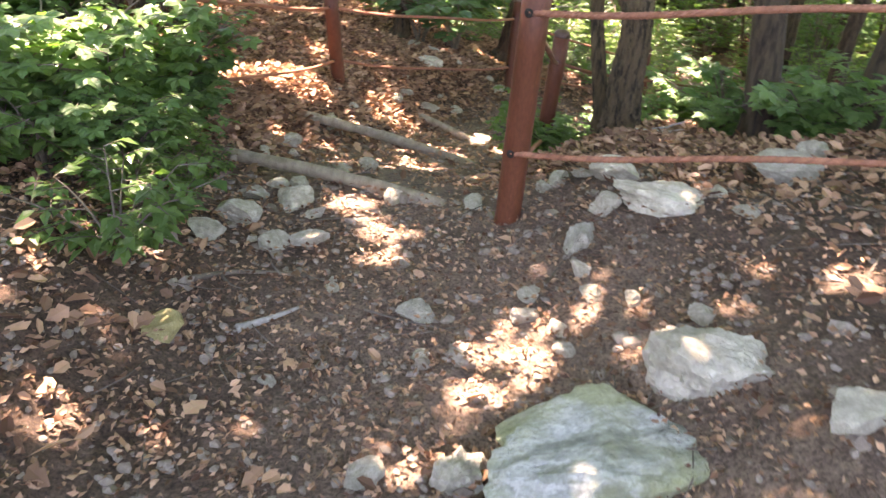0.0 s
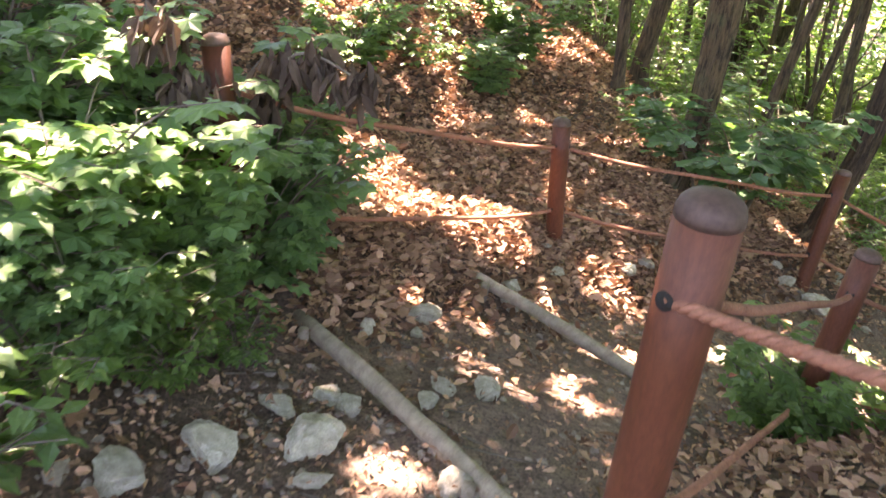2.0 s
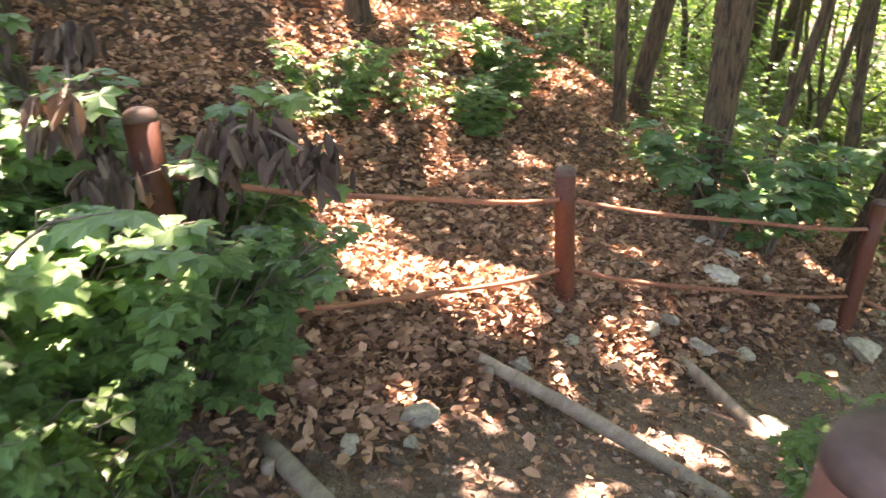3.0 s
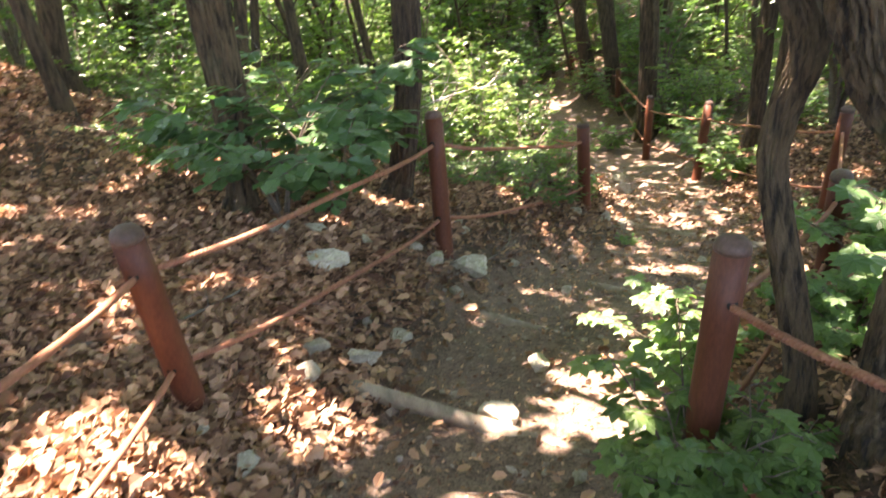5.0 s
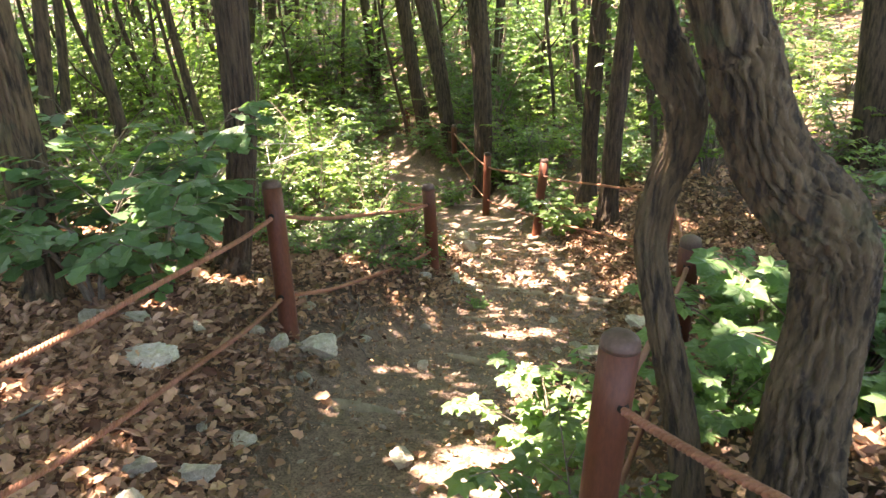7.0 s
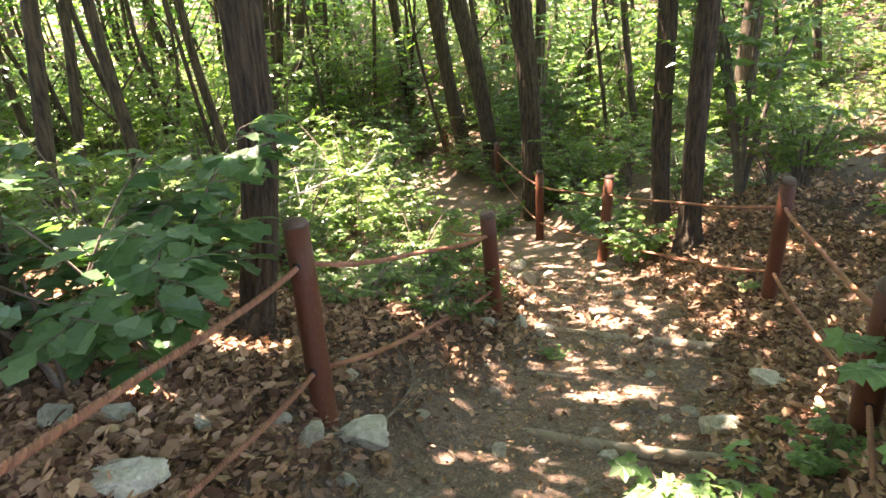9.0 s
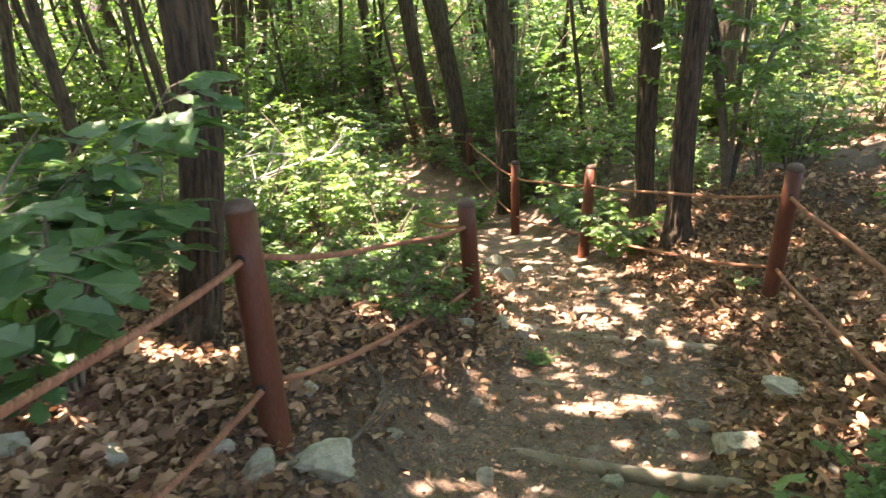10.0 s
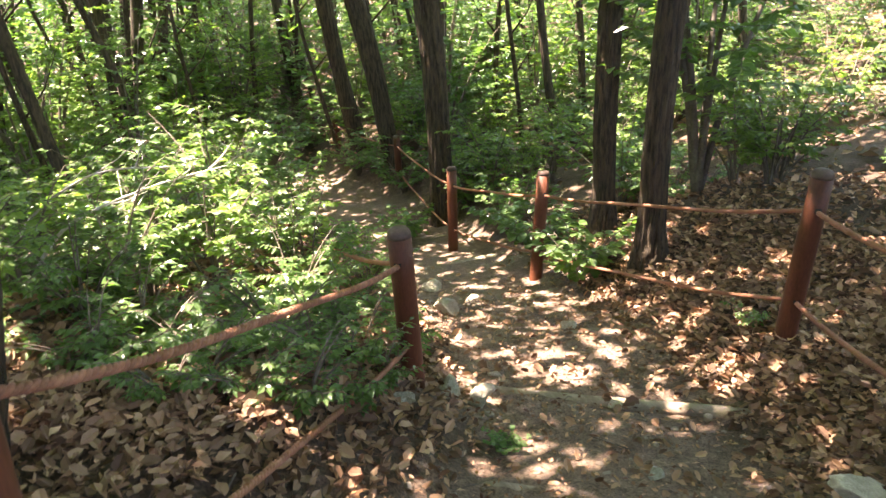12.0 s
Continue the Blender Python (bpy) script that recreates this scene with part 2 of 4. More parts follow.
def tube(points, radii, sides=8, ridges=0.0, seed=0, closed=True, furrows=0):
    """Verts and faces of a tapered tube along points; ridges: furrow depth as a share of the radius."""
    pts = np.asarray(points, float)
    along = np.gradient(pts, axis=0)
    along /= np.linalg.norm(along, axis=1)[:, None]
    rng = np.random.default_rng(seed)
    side = np.cross(along[0], (0.3, 0.9, 0.1))
    side /= np.linalg.norm(side)
    ang = np.linspace(0, 2 * np.pi, sides, endpoint=False)
    phase = rng.uniform(0, 6.28, 5)
    verts, faces = [], []
    for i, (p, a, r) in enumerate(zip(pts, along, radii)):
        side = side - a * (side @ a)
        side /= np.linalg.norm(side)
        other = np.cross(a, side)
        wave = np.ones(sides)
        if ridges:
            s = i * 0.35
            wave += ridges * (np.sin(7 * ang + phase[0] + 0.6 * np.sin(s)) * 0.5 + np.sin(11 * ang + phase[1] - 0.5 * s) * 0.4 + np.sin(3 * ang + phase[2] + 0.3 * s) * 0.5 + 0.5 * rng.uniform(-1, 1, sides))
        if furrows:
            h = i * 0.03
            warp = ang + 0.07 * np.sin(41 * h + phase[2] + 7 * ang) + 0.14 * np.sin(2.3 * h * 3 + phase[0] + 2 * ang) + 0.09 * np.sin(7.1 * h + phase[1] - 3 * ang) + 0.05 * np.sin(19 * h + phase[3] + 5 * ang)
            cut = np.abs(np.sin(0.5 * furrows * warp + phase[2])) ** 0.7
            crack = 0.5 + 0.5 * np.sin(31 * h + 4 * np.sin(4 * ang + phase[4]) + 3 * np.sin(9 * ang))
            wave += 0.27 * (cut - 0.7) - 0.07 * (crack > 0.9) + 0.03 * rng.uniform(-1, 1, sides) + 0.05 * np.sin(3 * ang + phase[2] + 2 * h)
        verts.append(p + (np.cos(ang) * wave)[:, None] * side * r + (np.sin(ang) * wave)[:, None] * other * r)
    for i in range(len(pts) - 1):
        for k in range(sides):
            n = (k + 1) % sides
            faces.append((i * sides + k, i * sides + n, (i + 1) * sides + n, (i + 1) * sides + k))
    if closed:
        faces.append(tuple(range(sides - 1, -1, -1)))
        faces.append(tuple((len(pts) - 1) * sides + k for k in range(sides)))
    return np.concatenate(verts), faces


def join(pieces):
    verts, faces, n = [], [], 0
    for v, f in pieces:
        verts.append(np.asarray(v))
        faces += [tuple(i + n for i in face) for face in f]
        n += len(v)
    return np.concatenate(verts), faces


LEAF = (np.array([(0, 0, 0), (-0.27, 0.42, 0.07), (0, 0.52, 0), (0.27, 0.42, 0.07), (0, 1, -0.12)]), np.array([(0, 2, 1), (1, 2, 4), (0, 3, 2), (2, 3, 4)]))
LEAF2 = (np.array([(0, 0, 0), (-0.29, 0.46, 0.08), (0, 1, -0.1), (0.29, 0.46, 0.08)]), np.array([(0, 2, 1), (0, 3, 2)]))
CURL = (np.array([(0, 0, 0), (-0.3, 0.3, 0.16), (-0.24, 0.75, 0.2), (0, 0.45, 0), (0.26, 0.35, 0.1), (0.2, 0.8, 0.18), (0, 1, 0.1)]),
        np.array([(0, 3, 1), (1, 3, 2), (2, 3, 6), (0, 4, 3), (4, 5, 3), (3, 5, 6)]))


NARROW = (CURL[0] * (0.55, 1.0, 1.2), CURL[1])


def lobed(lobes, notch):
    """A lobed leaf: a fan of tips and notches round the stalk's end."""
    rim = []
    for k in range(2 * lobes + 1):
        a = np.pi * (-0.28 + 1.56 * k / (2 * lobes))
        mid = 1 - abs(k - lobes) / lobes
        r = (0.55 + 0.4 * mid) if k % 2 else (notch + 0.1 * mid)
        rim.append((r * np.cos(a), 0.32 + r * np.sin(a) * 0.75, -0.16 * r * r + (0.04 if k % 2 == 0 else 0)))
    verts = np.array([(0, 0.3, 0.03)] + rim)
    return verts, np.array([(0, k, k + 1) for k in range(1, len(rim))])


MAPLE = lobed(5, 0.46)
OAK = (np.array([(0, 0, 0), (-0.14, 0.2, 0.03), (-0.3, 0.45, 0.05), (-0.22, 0.6, 0.04), (-0.33, 0.78, 0.02), (0, 1.0, -0.08), (0.33, 0.78, 0.02), (0.22, 0.6, 0.04), (0.3, 0.45, 0.05), (0.14, 0.2, 0.03), (0, 0.6, -0.02)]),
       np.array([(0, 10, 1), (1, 10, 2), (2, 10, 3), (3, 10, 4), (4, 10, 5), (5, 10, 6), (6, 10, 7), (7, 10, 8), (8, 10, 9), (9, 10, 0)]))


def leaves(template, places, ways, ups, sizes):
    """Verts and triangles of many leaves, each along its way with its face to ups."""
    tv, tf = template
    ways = ways / np.linalg.norm(ways, axis=1)[:, None]
    x = np.cross(ways, ups)
    x /= np.linalg.norm(x, axis=1)[:, None] + 1e-9
    z = np.cross(x, ways)
    turn = np.stack([x, ways, z], 1)
    verts = places[:, None] + sizes[:, None, None] * np.einsum("vk,nkc->nvc", tv, turn)
    faces = tf[None] + (np.arange(len(places)) * len(tv))[:, None, None]
    return verts.reshape(-1, 3), faces.reshape(-1, 3)


def ground_at(x, y):
    return float(ground_height(np.array([x]), np.array([y]))[0])


def at_ground(x, y, lift=0.0):
    return (x, y, ground_at(x, y) + lift)


# ---- ground ----
LOGS = [(-0.93, 3.9, 0.56, 3.48), (-0.92, 5.26, 0.54, 5.4), (-0.31, 6.88, 0.86, 6.04), (0.55, 7.87, 1.36, 7.4), (1.61, 8.57, 2.38, 7.7), (2.11, 9.42, 3.0, 8.72), (2.68, 10.54, 3.8, 9.32),
        (3.25, 11.24, 4.13, 11.02), (3.5, 11.92, 4.6, 12.2), (3.9, 14.0, 5.0, 13.9), (4.1, 15.7, 5.2, 15.5)]


def axis_steps(lo, hi, step, reach):
    mid = np.arange(lo, hi + step / 2, step)
    grow = step * 1.25 ** np.arange(1, 60)
    out = np.cumsum(grow)
    out = out[out < reach]
    return np.concatenate([lo - out[::-1], mid, hi + out])


def build_ground():
    gx, gy = axis_steps(-4.5, 8.0, 0.07, 320), axis_steps(-1.5, 15.5, 0.07, 320)
    X, Y = np.meshgrid(gx, gy)
    Z = ground_height(X, Y)
    near = (X > -5) & (X < 9) & (Y > -2) & (Y < 17)
    rough = np.zeros(X.shape)
    for i, j in zip(*np.nonzero(near)):
        v = Vector((X[i, j], Y[i, j], 0.0))
        rough[i, j] = 0.022 * noise.fractal(v * 3.1, 1.0, 2.0, 4) + 0.012 * noise.noise(v * 11.0)
    Z = Z + rough
    nx, ny = len(gx), len(gy)
    idx = np.arange(nx * ny).reshape(ny, nx)
    faces = np.stack([idx[:-1, :-1], idx[:-1, 1:], idx[1:, 1:], idx[1:, :-1]], -1).reshape(-1, 4)
    me = mesh_of("ground", np.stack([X, Y, Z], -1), faces, SOIL, True)
    _, d = trail_at(X.ravel(), Y.ravel())
    wob = 0.18 * np.sin(2.7 * Y.ravel() + 1.0) + 0.12 * np.sin(6.1 * X.ravel() + 3.3 * Y.ravel())
    tread = 1 - smooth(0.5, 1.15, np.abs(d) + wob)
    start = 1 - smooth(2.6, 3.6, Y.ravel())
    tread = np.maximum(tread * (1 - 0.7 * start), start * (1 - smooth(0.9, 2.0, np.abs(d) + wob)) * smooth(-0.3, 0.7, X.ravel() + wob))
    me.attributes.new("tread", "FLOAT", "POINT").data.foreach_set("value", tread)
    tagged(new("ground", me), "sloping forest floor of brown soil with a worn dirt trail", "ground", kind="structure")


build_ground()

# ---- steps, stones ----


def log_step(ax, ay, bx, by, r, lift):
    rng = np.random.default_rng(int(abs(ax * 91 + ay * 37) * 10))
    a, b = np.array(at_ground(ax, ay, lift)), np.array(at_ground(bx, by, lift))
    mid = (a + b) / 2
    pts = [a + (b - a) * s - mid + np.array([0, 0, 0.012 * math.sin(5 * s + ax)]) for s in np.linspace(0, 1, 14)]
    v, f = tube(pts, [r * (0.82 if i in (0, 13) else 1.0) * (1 + 0.07 * rng.uniform(-1, 1)) for i in range(14)], 12, 0.05, 5)
    root = thing("log_step", mid, "bleached round log laid across the dirt trail as a step", "log step", "log steps of the trail")
    part("log", mesh_of("log", v, f, LOG, True), root)
    for s in (0.12, 0.86):
        p = a + (b - a) * s - mid
        n = np.cross(b - a, (0, 0, 1))
        n /= np.linalg.norm(n)
        p = p + n * (r + 0.028)
        v, f = tube([p + (0, 0, -0.12), p + (0, 0, 0.02), p + (0, 0, 0.032)], [0.024, 0.026, 0.02], 8, 0.06, 3)
        part("stake", mesh_of("stake", v, f, LOG, True), root)


for k, row in enumerate(LOGS):
    log_step(*row, 0.038 if k < 2 else 0.042, (0.01, 0.0)[k] if k < 2 else -0.045)


def rock_mesh(seed, mat, cuts=9, flat=0.7, level=3):
    """A broken stone: a ball cut by random planes, then roughened."""
    rng = np.random.default_rng(seed)
    bm = bmesh.new()
    bmesh.ops.create_icosphere(bm, subdivisions=level, radius=0.5)
    planes = rng.normal(size=(cuts, 3))
    planes /= np.linalg.norm(planes, axis=1)[:, None]
    deep = rng.uniform(0.2, 0.4, cuts)
    off = Vector(rng.uniform(0, 50, 3))
    for vert in bm.verts:
        c = np.array(vert.co)
        for n, d in zip(planes, deep):
            over = c @ n - d
            if over > 0:
                c = c - n * over
        v = Vector(c)
        v += v.normalized() * (0.05 * noise.fractal(v * 8 + off, 0.8, 2.1, 5))
        vert.co = (v.x, v.y, v.z * flat)
    me = bpy.data.meshes.new("stone")
    bm.to_mesh(me)
    bm.free()
    me.materials.append(mat)
    for poly in me.polygons:
        poly.use_smooth = True
    me.set_sharp_from_angle(angle=radians(16))
    return me


STONES = [rock_mesh(s, ROCK, 9 + s % 4, 0.5 + 0.06 * (s % 4), 4) for s in range(9)]
GREY_LABEL = "pale grey angular stone lying on the brown forest soil"
STONES_START = [(-0.42, 2.71, 0.18), (-0.4, 3.02, 0.23), (-0.21, 3.29, 0.21), (-0.11, 2.78, 0.16), (0.03, 2.86, 0.17), (-0.04, 3.15, 0.12), (0.29, 3.48, 0.14), (-0.29, 3.57, 0.12), (-0.41, 3.57, 0.14),
                (1.4, 3.33, 0.24), (1.13, 3.45, 0.16), (1.25, 3.45, 0.1), (1.07, 3.41, 0.1), (-0.24, 2.82, 0.06), (0.73, 3.42, 0.14), (1.85, 3.19, 0.11), (1.34, 3.05, 0.16), (1.26, 2.84, 0.23),
                (1.27, 2.66, 0.12), (1.31, 2.5, 0.11), (1.08, 2.56, 0.1), (1.06, 2.42, 0.11), (1.92, 2.94, 0.1), (2.21, 3.57, 0.32), (2.4, 3.85, 0.22), (1.46, 2.41, 0.1), (1.2, 2.33, 0.09), (1.22, 2.2, 0.09), (0.64, 2.37, 0.16),
                (0.24, 2.54, 0.09), (1.67, 2.24, 0.12), (1.96, 1.59, 0.2), (0.66, 1.47, 0.13), (0.7, 2.13, 0.07), (0.21, 1.88, 0.07), (-0.46, 3.37, 0.16)]
STONES_BEND = [(-0.73, 4.59, 0.21), (-0.64, 4.45, 0.09), (-0.17, 4.02, 0.11), (-0.04, 4.16, 0.14), (-0.11, 3.83, 0.1), (-0.73, 4.15, 0.12), (-0.62, 5.33, 0.15), (-0.7, 5.49, 0.15), (-0.69, 6.05, 0.16), (-0.87, 6.17, 0.1), (0.42, 6.49, 0.22), (0.63, 5.91, 0.08),
               (-0.46, 6.77, 0.18), (-0.43, 7.01, 0.18), (-0.18, 7.04, 0.2), (0.06, 7.34, 0.14), (-0.61, 8.24, 0.18), (-0.39, 8.18, 0.22), (0.67, 8.3, 0.28), (0.38, 8.21, 0.2), (0.5, 8.01, 0.11),
               (0.79, 7.02, 0.15), (-0.13, 7.38, 0.08), (-0.48, 7.29, 0.09), (-0.07, 8.15, 0.14), (0.26, 8.28, 0.11), (-0.62, 5.75, 0.09)]
STONES_DOWN = [(1.06, 8.64, 0.1), (1.36, 8.27, 0.12), (1.98, 9.92, 0.13), (2.6, 8.05, 0.25), (3.22, 8.34, 0.26), (2.69, 8.41, 0.12), (3.95, 11.19, 0.14), (0.69, 8.92, 0.08), (0.72, 8.81, 0.11), (1.9, 8.07, 0.11), (2.5, 8.38, 0.08), (2.44, 10.28, 0.2),
               (2.57, 10.22, 0.18), (3.26, 9.83, 0.08), (2.72, 10.39, 0.12), (3.69, 13.06, 0.22), (3.4, 12.1, 0.24), (2.95, 10.63, 0.09), (3.76, 12.35, 0.15), (2.88, 9.09, 0.1)]


def mat_boulder():
    """Pale stone with yellow-green lichen and white veins along its layers."""
    m, nt, p = material("lichened_boulder_stone", 0.9)
    layer = noise_at(nt, 5.0, 8.0, 0.65, (1.0, 2.6, 2.2))
    lichen, fine = noise_at(nt, 3.2, 5.0, 0.55), noise_at(nt, 42.0, 7.0, 0.7)
    base = ramp(nt, layer.outputs[0], [(0.34, (0.2, 0.21, 0.17)), (0.47, (0.4, 0.41, 0.34)), (0.53, (0.62, 0.62, 0.56)), (0.6, (0.42, 0.42, 0.36)), (0.72, (0.55, 0.55, 0.5))])
    patch = ramp(nt, lichen.outputs[0], [(0.42, (0, 0, 0)), (0.6, (0.75, 0.75, 0.75))])
    col = blend(nt, patch.outputs[0], base.outputs[0], (0.37, 0.37, 0.17))
    grain = ramp(nt, fine.outputs[0], [(0.3, (0.62, 0.62, 0.62)), (0.65, (1.12, 1.12, 1.12))])
    nt.links.new(blend(nt, 0.8, col, grain.outputs[0], "MULTIPLY"), p.inputs["Base Color"])
    bump(nt, p, blend(nt, 0.4, layer.outputs[0], fine.outputs[0]), 1.0, 0.05)
    return m


def boulder(x, y, long, wide, tall, turn, seed, mat, label):
    """A broken block with ledges and lobes, sunk in the soil."""
    r = np.random.default_rng(seed)
    bm = bmesh.new()
    bmesh.ops.create_icosphere(bm, subdivisions=5, radius=0.5)
    planes = r.normal(size=(9, 3)) * (1, 1, 0.55)
    planes /= np.linalg.norm(planes, axis=1)[:, None]
    planes = np.concatenate([planes, [(0.12, -0.1, 0.99), (-0.3, 0.1, 0.95)]])
    deep = np.r_[r.uniform(0.3, 0.43, 9), 0.3, 0.33]
    off = Vector(r.uniform(0, 50, 3))
    for vert in bm.verts:
        c = np.array(vert.co)
        for n, d in zip(planes, deep):
            over = c @ n - d
            if over > 0:
                c = c - n * over
        v = Vector(c)
        ledge = noise.noise(Vector((v.x * 2.2, v.y * 3.4, v.z * 9.0)) + off)
        v += v.normalized() * (0.11 * noise.noise(v * 3.1 + off) + 0.05 * round(ledge * 3) / 3 + 0.035 * noise.fractal(v * 9 + off, 0.8, 2.1, 5))
        vert.co = (v.x * long, v.y * wide, v.z * tall * 1.6)
    me = bpy.data.meshes.new("stone")
    bm.to_mesh(me)
    bm.free()
    me.materials.append(mat)
    for poly in me.polygons:
        poly.use_smooth = True
    me.set_sharp_from_angle(angle=radians(24))
    ob = new("stone", me)
    ob.matrix_basis = pose(x, y, ground_at(x, y) + 0.01, 0, 0, turn)
    return tagged(ob, label, "stone", "stones along the trail")


def stone(x, y, size, mesh, label, k, sink=0.23, tall=1.0):
    ob = new("stone", mesh)
    ob.matrix_basis = pose(x, y, ground_at(x, y) + size * (0.31 * tall - sink), 8 * math.sin(k * 2.1), 8 * math.cos(k * 1.3), 47.0 * k) @ Matrix.Diagonal((size, size * (0.78 + 0.2 * math.sin(k)), size * tall, 1))
    return tagged(ob, label, "stone", "stones along the trail")


for k, (x, y, size) in enumerate(STONES_START + STONES_BEND + STONES_DOWN):
    stone(x, y, size * 1.2, STONES[k % 9], GREY_LABEL, k, 0.12, 0.95)
stone(-0.25, 1.98, 0.24, rock_mesh(40, ROCK_MOSSY, 15, 0.6), "yellowish lichened stone lying beside the trail", 3)

BOULDER = mat_boulder()
boulder(1.4, 1.61, 0.92, 0.68, 0.26, 24.0, 61, BOULDER, "large pale yellow-green boulder half sunk in the trail")
boulder(1.67, 1.93, 0.42, 0.3, 0.24, -20.0, 62, ROCK, "pale grey veined stone leaning on the large boulder")
boulder(1.6, 3.09, 0.44, 0.27, 0.13, -8.0, 64, ROCK, "broad flat pale stone lying on the soil")
boulder(-0.34, 7.73, 0.31, 0.22, 0.12, 15.0, 65, ROCK, "pale flat stone lying in fallen leaves")
boulder(0.95, 1.56, 0.2, 0.16, 0.14, 50.0, 63, ROCK, "pale grey stone beside the large boulder")


# ---- rope fence ----
POSTS = {"corner": ((0.915, 3.2, 0.2), (0.945, 3.03, 1.43)), "maple": ((-1.3, 3.86, 0.22), (-1.4, 3.8, 1.25)), "bend": ((-0.915, 6.37, -0.2), (-0.94, 6.2, 0.71)),
         "rock": ((0.495, 8.41, -0.66), (0.505, 8.53, 0.35)), "bush": ((2.2, 10.25, -1.3), (2.145, 10.18, -0.38)), "tree": ((0.995, 5.665, -0.47), (1.045, 5.635, 0.635)),
         "lean": ((2.62, 7.2, -0.62), (2.52, 7.07, 0.16)), "east": ((4.4, 9.63, -1.46), (4.405, 9.53, -0.33)), "stump": ((4.65, 12.62, -2.2), (4.77, 12.66, -1.1)), "pale": ((4.84, 14.7, -2.62), (4.89, 14.74, -1.54)),
         "near": ((2.75, 2.75, 0.45), (2.8, 2.72, 1.72)), "far_a": ((2.4, 13.15, -1.6), (2.4, 13.1, -1.2)), "far_b": ((2.55, 14.57, -1.9), (2.6, 14.5, -1.5)), "far_c": ((3.18, 17.8, -2.43), (3.2, 17.78, -1.65)),
         "far_d": ((5.9, 18.6, -2.9), (5.9, 18.6, -2.0)), "far_e": ((5.9, 21.6, -3.1), (5.88, 21.6, -2.2)), "far_f": ((3.4, 21.0, -3.2), (3.4, 21.0, -2.3))}


def fence_post(base, top, r=0.066):
    base, top = np.array(base), np.array(top)
    base[2] = ground_at(base[0], base[1])
    root = thing("fence_post", base, "red-brown painted round post with a worn domed top, leaning slightly", "fence post", "posts of the rope fence")
    axis = top - base
    tall = np.linalg.norm(axis)
    axis /= tall
    neck = 0.05
    s = [(-0.3, 1.04), (0.0, 1.04), (0.03, 1.0), (tall * 0.35, 0.99), (tall * 0.7, 0.985), (tall - neck, 0.98)]
    v, f = tube([axis * h for h, _ in s], [r * k for _, k in s], 28, 0.006, 2)
    part("shaft", mesh_of("shaft", v, f, PAINT, True), root)
    dome = [(tall - neck, 0.985), (tall - neck + 0.012, 0.975), (tall - 0.022, 0.9), (tall - 0.01, 0.72), (tall - 0.003, 0.42), (tall, 0.1)]
    v, f = tube([axis * h for h, _ in dome], [r * k for _, k in dome], 28, 0.008, 4)
    part("cap", mesh_of("cap", v, f, CAP, True), root, "weathered grey-brown domed cap")
    return base, axis, tall, root


MADE = {name: fence_post(*ends, 0.062) for name, ends in POSTS.items()}


def hold(name, share):
    base, axis, tall, _ = MADE[name]
    return base + axis * tall * share


def rope(a, b, share, sag, near):
    rise = 0.05 if a == "corner" else 0.0
    p, q = hold(a, share + rise), hold(b, share)
    if (a, b) == ("corner", "near"):
        p = p + (-0.02, -0.05, 0.0)
    for post, end, way in ((a, p, q - p), (b, q, p - q)):
        base, _, _, owner = MADE[post]
        way = way / np.linalg.norm(way)
        if post == "corner" and b == "near":
            way, end = np.array([-0.35, -0.93, 0.0]), hold("corner", share + rise)
        reach = 0.063
        # the post is not drilled: a dark plug paints the hole's shade
        v, f = tube([end - base + way * (reach - 0.012), end - base + way * (reach + 0.003)], [0.0195, 0.019], 14)
        part("rope_hole", mesh_of("rope_hole", v, f, HOLE_SHADE, True), owner, "dark plug painted as the shade inside a rope hole")
    n = max(20, int(np.linalg.norm(q - p) / (0.009 if near else 0.06)))
    s = np.linspace(0, 1, n)
    line = p + (q - p) * s[:, None]
    line[:, 2] -= sag * 4 * s * (1 - s) + 0.01 * np.sin(9 * s)
    mid = line[n // 2].copy()
    along = (q - p) / np.linalg.norm(q - p)
    side = np.cross(along, (0, 0, 1))
    side /= np.linalg.norm(side)
    up = np.cross(side, along)
    root = thing("fence_rope", mid, "faded orange twisted rope slung between red-brown fence posts", "rope", "ropes of the fence")
    if near:
        length = np.linalg.norm(q - p)
        for k in range(3):
            a0 = 2 * np.pi * (k / 3 + s * length / 0.062)
            strand = line - mid + 0.0065 * (np.cos(a0)[:, None] * side + np.sin(a0)[:, None] * up)
            v, f = tube(strand, np.full(n, 0.0088), 7)
            part("strand", mesh_of("strand", v, f, ROPE, True), root)
    else:
        v, f = tube(line - mid, 0.0135 + 0.0012 * np.sin(np.arange(n) * 2.2), 7)
        part("strand", mesh_of("strand", v, f, ROPE, True), root)


for a, b, sag, near in [("maple", "bend", 0.06, False), ("bend", "rock", 0.05, True), ("rock", "bush", 0.06, True), ("corner", "tree", 0.05, True), ("corner", "near", 0.015, True), ("tree", "lean", 0.06, False),
                        ("lean", "east", 0.04, True), ("east", "stump", 0.05, False), ("stump", "pale", 0.04, False), ("bush", "far_a", 0.08, False), ("far_a", "far_b", 0.05, False), ("far_b", "far_c", 0.08, False),
                        ("pale", "far_d", 0.06, False), ("far_d", "far_e", 0.06, False), ("far_c", "far_f", 0.06, False)]:
    rope(a, b, 0.78, sag, near)
    rope(a, b, 0.26, sag * 1.3, near)

